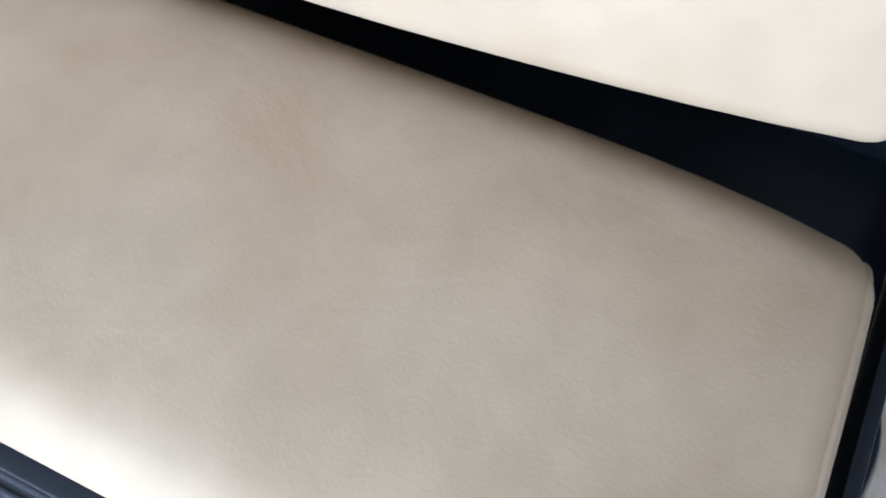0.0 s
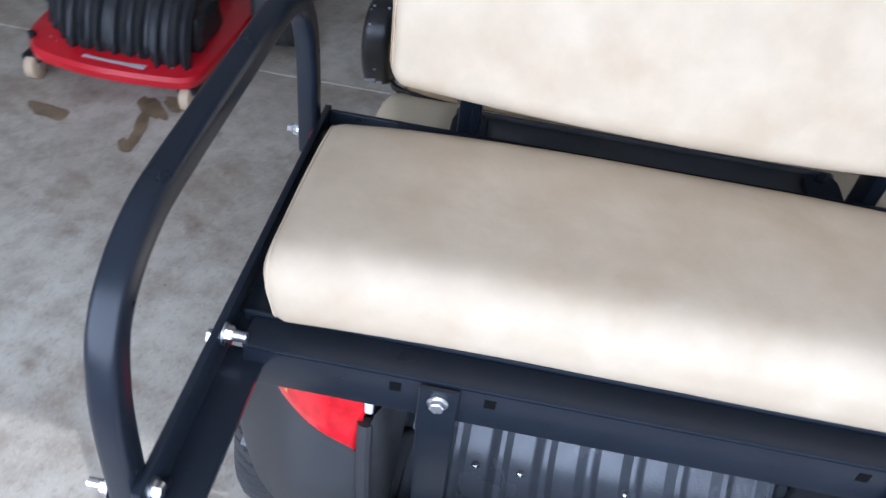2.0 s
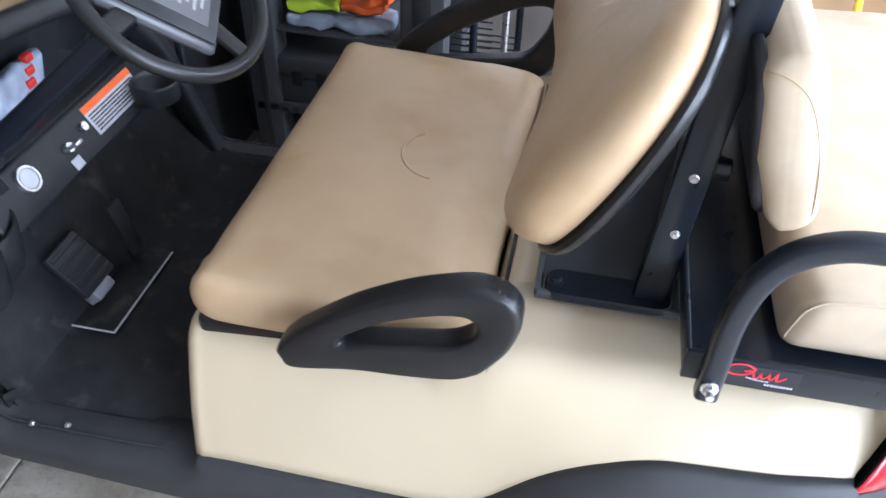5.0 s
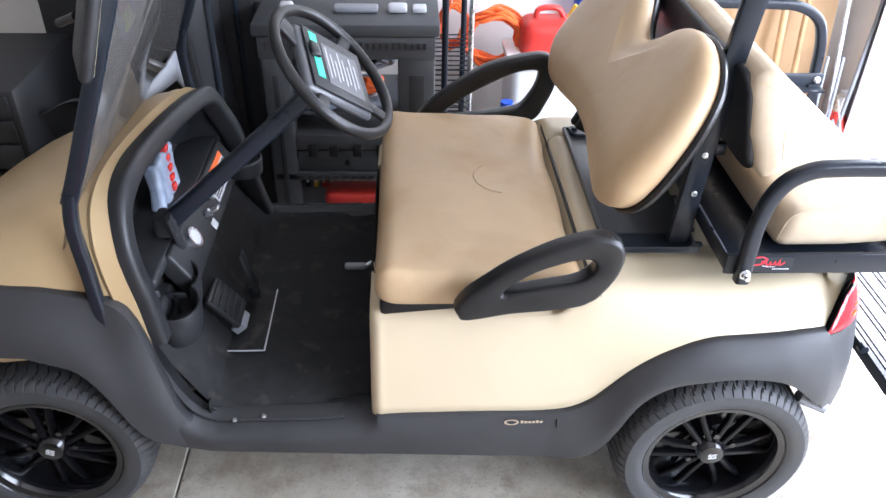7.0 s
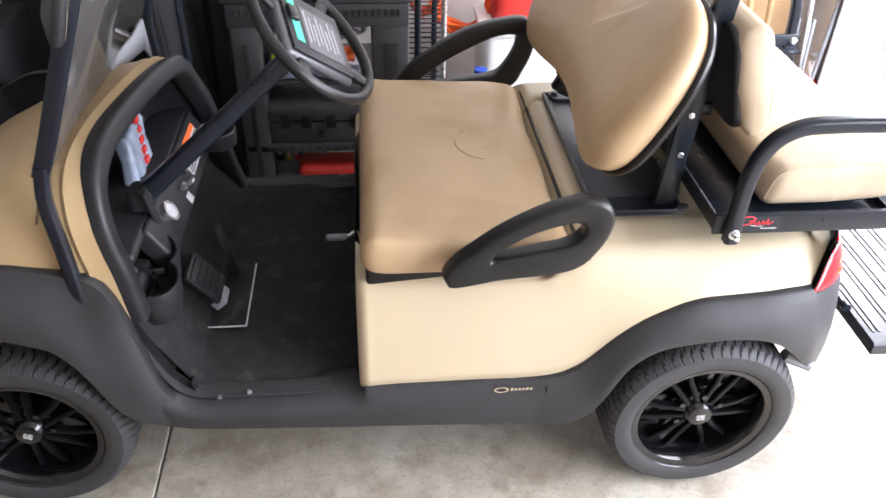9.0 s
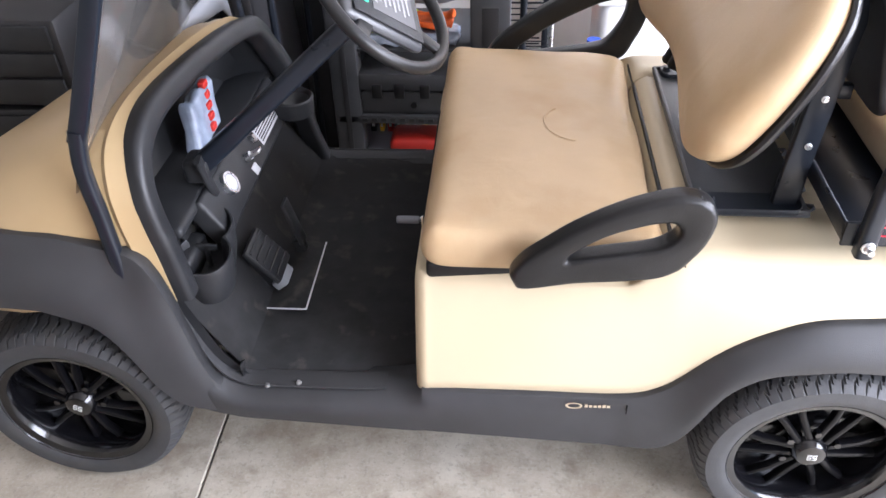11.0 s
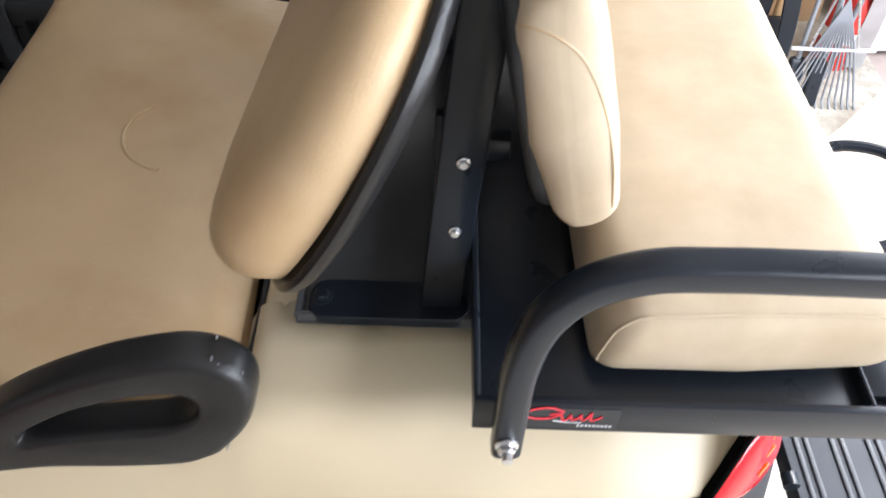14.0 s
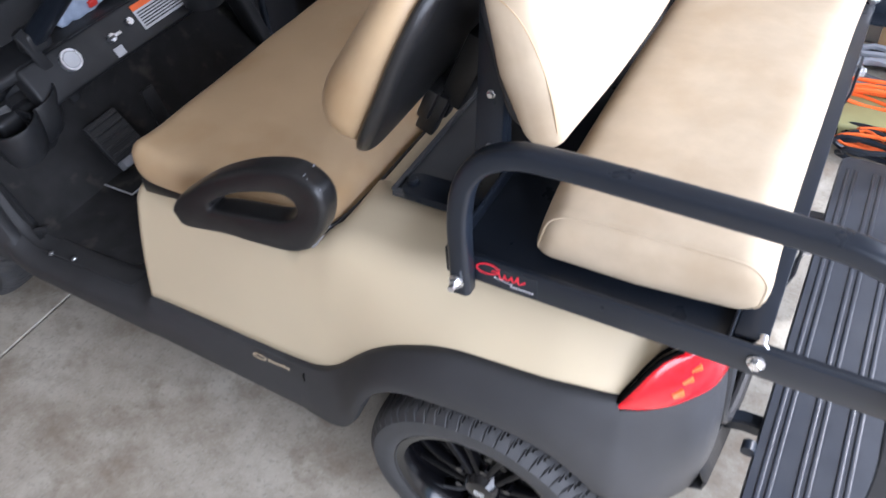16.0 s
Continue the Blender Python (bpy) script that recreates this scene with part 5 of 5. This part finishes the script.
plug = thing("plug", "grey and yellow power plug hanging on its cord", "plug", at=(-.16, 1.806, .80))
part("plug_body", pillow(.014, .014, .03, .008, k=2, m=2), GREYPL, plug)
part("plug_cord", cyl((0, 0, .03), (.02, .006, .5), .007), YELLOW, plug)
ledge = thing("wall_board", "white wooden board fixed along the wall", "board", at=(-.6, 1.84, .9))
part("board", box(-.8, 1.2, -.02, .0, -.12, .05, bev=.004), WHITE, ledge)

# dark cabinet and bins further in
cb = thing("tall_cabinet", "tall black storage cabinet with two doors", "cabinet", at=(-1.75, 1.45, 0))
part("carcass", box(-.38, .42, -.38, .38, 0, 1.95, bev=.008), DARKWALL, cb)
for x0, x1 in ((-.37, .015), (.025, .41)):
    d = part("door", box(x0, x1, -.402, -.382, .06, 1.92, bev=.005), DARKWALL, cb)
    part("handle", box(x1 - .05 if x0 < 0 else x0 + .03, x1 - .03 if x0 < 0 else x0 + .05, -.425, -.402, .9, 1.05, bev=.004), POWDER, d)
pn = thing("folded_table", "black folded plastic table standing against the cabinet", "table", at=(-1.38, .86, 0))
part("top", box(-.07, -.035, -.26, .2, .02, 1.6, bev=.01, m=pose(0, 0, 0, 0, -3, 0)), DARKWALL, pn)
part("frame", sweep(fillet([(-.02, -.24, .03), (-.02, -.24, 1.5), (-.02, .18, 1.5), (-.02, .18, .03)], .06), round_section(.012, 8), up=(1, 0, 0)), POWDER, pn)
ob = thing("organiser", "black stackable drawer organiser with red trim", "organiser", at=(-2.15, .52, 0))
for z in (0, .3, .58):
    dr = part("module", box(-.22, .22, -.2, .3, z + .005, z + .275, bev=.015), DARKWALL, ob)
    for k in range(3):
        part("drawer_front", box(-.20, .20, -.215, -.201, z + .03 + k * .08, z + .1 + k * .08, bev=.006), PLASTIC, dr)
part("trim_strip", box(-.2, .2, -.218, -.2, .29, .30), REDP, ob)
wb = thing("white_bin", "low white plastic bin on the floor", "bin", at=(-2.2, .05, 0))
part("tub", box(-.2, .2, -.12, .12, 0, .2, bev=.02), WHITE, wb)
part("red_strip", box(.05, .2, -.125, -.115, .12, .18, bev=.003), REDP, wb)

# corner by the door: boards, handles, grill and rake
cbd = thing("cardboard_sheets", "brown cardboard sheets leaning on the wall", "cardboard", at=(.86, 1.74, 0))
for k, (x, w, h, a) in enumerate(((-.10, .30, 1.25, 4), (.08, .26, 1.05, 6), (.2, .2, .8, 7))):
    part("sheet", box(-w, w, -.006, .006, 0, h, bev=.002, m=pose(x, -.02 - .035 * k, 0, -a, 0, 1.5 * k)), CARD, cbd)
def stick(name, label, color, p0, p1, r, headcolor=None, head=None):
    t = thing(name, label, "garden tool", "garden tools", at=p0)
    part("shaft", cyl((0, 0, 0), Vector(p1) - Vector(p0), r, 10), color, t)
    if head:
        part("head", head, headcolor, t)
    return t
stick("garden_tool", "wooden-handled tool leaning in the corner", WOOD, (.82, 1.52, 0), (.74, 1.80, 1.5), .016, POWDER, box(-.07, .07, -.02, .02, 0, .16, bev=.006))
stick("garden_tool", "wooden-handled tool leaning in the corner", WOOD, (.95, 1.50, 0), (.98, 1.80, 1.45), .016, POWDER, box(-.05, .05, -.015, .015, 0, .2, bev=.006))
stick("garden_tool", "wooden-handled tool leaning in the corner", WOOD, (1.02, 1.46, 0), (1.10, 1.80, 1.35), .014, POWDER, box(-.06, .06, -.02, .02, 0, .12, bev=.006))
stick("garden_tool", "tool with a yellow fibreglass handle", YELLOW, (.70, 1.55, 0), (.55, 1.81, 1.4), .014, POWDER, box(-.08, .08, -.02, .02, 0, .1, bev=.006))
stick("garden_tool", "thin grey-shafted trimmer leaning by the jamb", GREYPL, (1.17, 1.30, 0), (1.33, 1.46, 1.5), .009)
rk2 = thing("garden_rake", "steel leaf rake with spread tines on the floor", "rake", at=(1.09, 1.20, 0))
part("shaft", cyl((0, 0, .12), (.05, .30, 1.0), .009), SILVER, rk2)
for k in range(13):
    a = (k - 6) * .085
    part("tine", sweep([(0, 0, .34), (math.sin(a) * .12, -.03, .20), (math.sin(a) * .25, -.05, .02), (math.sin(a) * .255, -.075, .0)], round_section(.0035, 6), up=(0, 1, .3)), GREYPL, rk2)
part("brace", box(-.13, .13, -.035, -.028, .185, .195), SILVER, rk2)
for k in (-1, 1):
    part("stay", cyl((k * .075, -.03, .19), (k * .012, .03, .42), .004, 8), STEEL, rk2)
for x, y in ((1.00, 1.165), (1.065, 1.160)):
    t = thing("garden_tool", "black-bladed hand tool standing beside the rake", "garden tool", "garden tools", at=(x, y, 0))
    part("blade", pillow(.026, .012, .075, .011, k=3, m=3, shape=lambda q: q + Vector((0, q.z * .25, .075))), POWDER, t)
    part("rim", sweep([(-.022, -.013, .02), (-.020, .012, .12), (0, .022, .145), (.020, .012, .12), (.022, -.013, .02)], round_section(.003, 6), up=(0, 1, 0)), STEEL, t)
    part("shaft", cyl((0, .018, .145), (.02, .10, .60), .008, 10), GREYPL, t)
vc = thing("pressure_sprayer", "red and silver pressure sprayer in the corner", "sprayer", at=(1.22, 1.40, 0))
part("tank", revolve([(0, 0), (.06, 0), (.065, .02), (.065, .22), (.04, .27), (.02, .29)], 24, m=Euler((radians(90), 0, 0)).to_matrix().to_4x4()), REDP, vc)
part("pump", cyl((0, 0, .28), (0, 0, .36), .022), STEEL, vc)
part("band", revolve([(.066, .10), (.067, .10), (.067, .14), (.066, .14)], 24, closed=True, m=Euler((radians(90), 0, 0)).to_matrix().to_4x4()), WHITE, vc)
cr = thing("slotted_crate", "low yellow-green slotted plastic crate under the cords", "crate", at=(.52, 1.30, 0))
part("tray", box(-.17, .17, -.13, .13, 0, .07, bev=.012, seg=3), CRATE, cr)
for k in range(9):
    part("slot", box(-.145 + k * .034, -.132 + k * .034, -.1312, -.129, .025, .055, bev=.001, seg=1), HOLE, cr)
bundle("extension_cord", "coiled orange extension cord on the crate", "cord", ORANGE, (.52, 1.34, .105), 0, 4, (.15, .10, .03), .007, 31)
bundle("grey_hose", "coiled blue-grey hose behind the crate", "hose", GREYPL, (.50, 1.52, .075), 0, 5, (.16, .12, .05), .011, 32)
bundle("black_cord", "heap of coiled black cable by the wall", "cord", POWDER, (.46, 1.68, .13), 0, 7, (.17, .10, .09), .010, 33)
bundle("garden_hose", "tangled hose and cords on the floor", "hose", POWDER, (.56, 1.12, .05), 0, 5, (.12, .14, .032), .009, 21)
bundle("extension_cord", "tangled orange cord on the floor", "cord", ORANGE, (.58, 1.13, .065), 0, 3, (.13, .1, .03), .0065, 22)
cab = thing("floor_cable", "black cable lying on the concrete", "cable")
part("cable", sweep(spline([(.35, .76, .006), (.05, .79, .006), (-.12, .80, .006), (-.3, .73, .006), (-.42, .70, .006), (-.7, .72, .006)], 8), round_section(.006, 8), up=(0, 0, 1)), POWDER, cab)

# ---- red mower on the near side ----
mw = thing("mower", "red ride-on mower deck with black grille and tan casters", "mower", at=(-1.45, -1.5, 0))
rim = spline([(.285, -.290, 0), (.345, -.235, 0), (.378, -.10, 0), (.388, .02, 0), (.382, .15, 0), (.368, .245, 0), (.325, .285, 0), (.2, .30, 0), (-.1, .31, 0), (-.3, .30, 0), (-.35, .2, 0), (-.36, -.2, 0), (-.3, -.33, 0), (-.1, -.34, 0), (.2, -.325, 0), (.285, -.290, 0)], 5)[:-1]
rings = [[Vector((p.x, p.y, .098)) for p in rim], [Vector((p.x * 1.01, p.y * 1.01, .122)) for p in rim], [Vector((p.x * .985, p.y * .985, .135)) for p in rim], [Vector((p.x * .9, p.y * .9, .14)) for p in rim], [Vector((p.x * .6, p.y * .6, .17)) for p in rim], [Vector((p.x * .2, p.y * .2, .17)) for p in rim]]
deck = part("deck", grid(rings, close_v=True, cap=True), RED, mw, "red painted steel deck")
for y, dx in ((-.286, .015), (.240, .04)):
    ca = part("caster_fork", box(.22 + dx, .30 + dx, y - .03, y + .03, .06, .085, bev=.005), POWDER, mw)
    part("caster_stem", cyl((.26 + dx, y, .08), (.26 + dx, y, .15), .012), POWDER, ca)
    part("caster_wheel", revolve([(.0, -.02), (.032, -.02), (.042, -.014), (.042, .014), (.032, .02), (.0, .02)], 24, m=Matrix.Translation((.285 + dx, y, .042))), TIRECAST, ca, "tan caster wheel")
    part("caster_hub", cyl((.285 + dx, y - .022, .042), (.285 + dx, y + .022, .042), .012), STEEL, ca)
    part("fork_arm", box(.25 + dx, .29 + dx, y - .03, y - .022, .03, .08, bev=.003), POWDER, ca)
rows = []
for j in range(121):
    y = -.255 + .51 * j / 120
    pleat = .011 * math.sin(2 * math.pi * y / .046) + .004 * math.sin(2 * math.pi * y / .017)
    out = .335 - .9 * max(0, -y - .12) - .25 * max(0, y - .16) + pleat
    jag = .010 * math.sin(2 * math.pi * y / .046 + 1) - .03 * max(0, min(1, (y - .13) / .03))
    rows.append([(out, y, .168 + jag), (out - .012, y, .20), (out - .035, y, .255), (out - .075, y, .31), (out - .13, y, .345)])
grl = part("front_skirt", grid(rows), PLASTIC, mw, "black pleated rubber front skirt")
thick(grl, .006)
ec = part("engine_cover", pillow(.11, .10, .07, .03, k=3, m=8, shape=lambda q: q + noise.noise_vector(q * 20) * .014 + Vector((.13, .16, .21))), PLASTIC, mw, "black engine cover")
part("engine_cap", cyl((.19, .18, .26), (.20, .19, .31), .028, 20), PLASTIC, ec)
part("deck_tag", box(-.020, .020, -.103, .103, 0, .0015, bev=.0005, seg=1, m=pose(.335, .022, .1405, 0, 0, -4)), SILVER, mw, "long silver sticker")
for x, y in ((.275, -.22), (.292, -.19), (.325, .20), (.305, .235)):
    part("deck_bolt", bolt_bm((x, y, .139), (0, 0, 1), r=.006), STEEL, mw)
part("hood", pillow(.28, .2, .14, .07, k=4, m=4, shape=lambda q: q + Vector((-.15, 0, .37))), RED, mw, "red bonnet")
for y in (-.33, .33):
    part("front_tyre", revolve([(.08, -.06), (.15, -.07), (.17, -.05), (.175, 0), (.17, .05), (.15, .07), (.08, .06)], 32, m=Matrix.Translation((-.2, y * 1.2, .175))), RUBBER, mw)
part("lift_link", cyl((.18, .21, .15), (.05, .26, .30), .010), STEEL, mw)

# oil stains on the concrete
def stain(x, y, rx, ry, ang, seed):
    rn = random.Random(seed)
    n = 90
    waves = [(h, rn.uniform(0, 6.28), rn.uniform(.5, 1) * .42 / h ** .8) for h in (2, 3, 4, 5, 7, 9, 13)]
    pts = []
    for k in range(n):
        a = 2 * math.pi * k / n
        g = 1 + sum(amp * math.sin(h * a + ph) for h, ph, amp in waves) * .6
        pts.append(Vector((rx * g * math.cos(a), ry * g * math.sin(a), 0)))
    m = pose(x, y, .0005 + .0004 * seed, 0, 0, ang)
    bm = bm_new()
    bm.faces.new([bm.verts.new(m @ p) for p in pts])
    t = obj("oil_stain", bm, STAIN)
    tagged(t, "brown oil stain on the concrete", "stain", "stains", kind="structure")
for a in ((-.98, -1.66, .07, .035, 70, 1), (-1.09, -1.37, .075, .035, 40, 2), (-.97, -1.36, .10, .022, 10, 3), (-.88, -1.365, .035, .02, 30, 4), (-1.13, -1.31, .05, .03, 60, 5)):
    stain(*a)
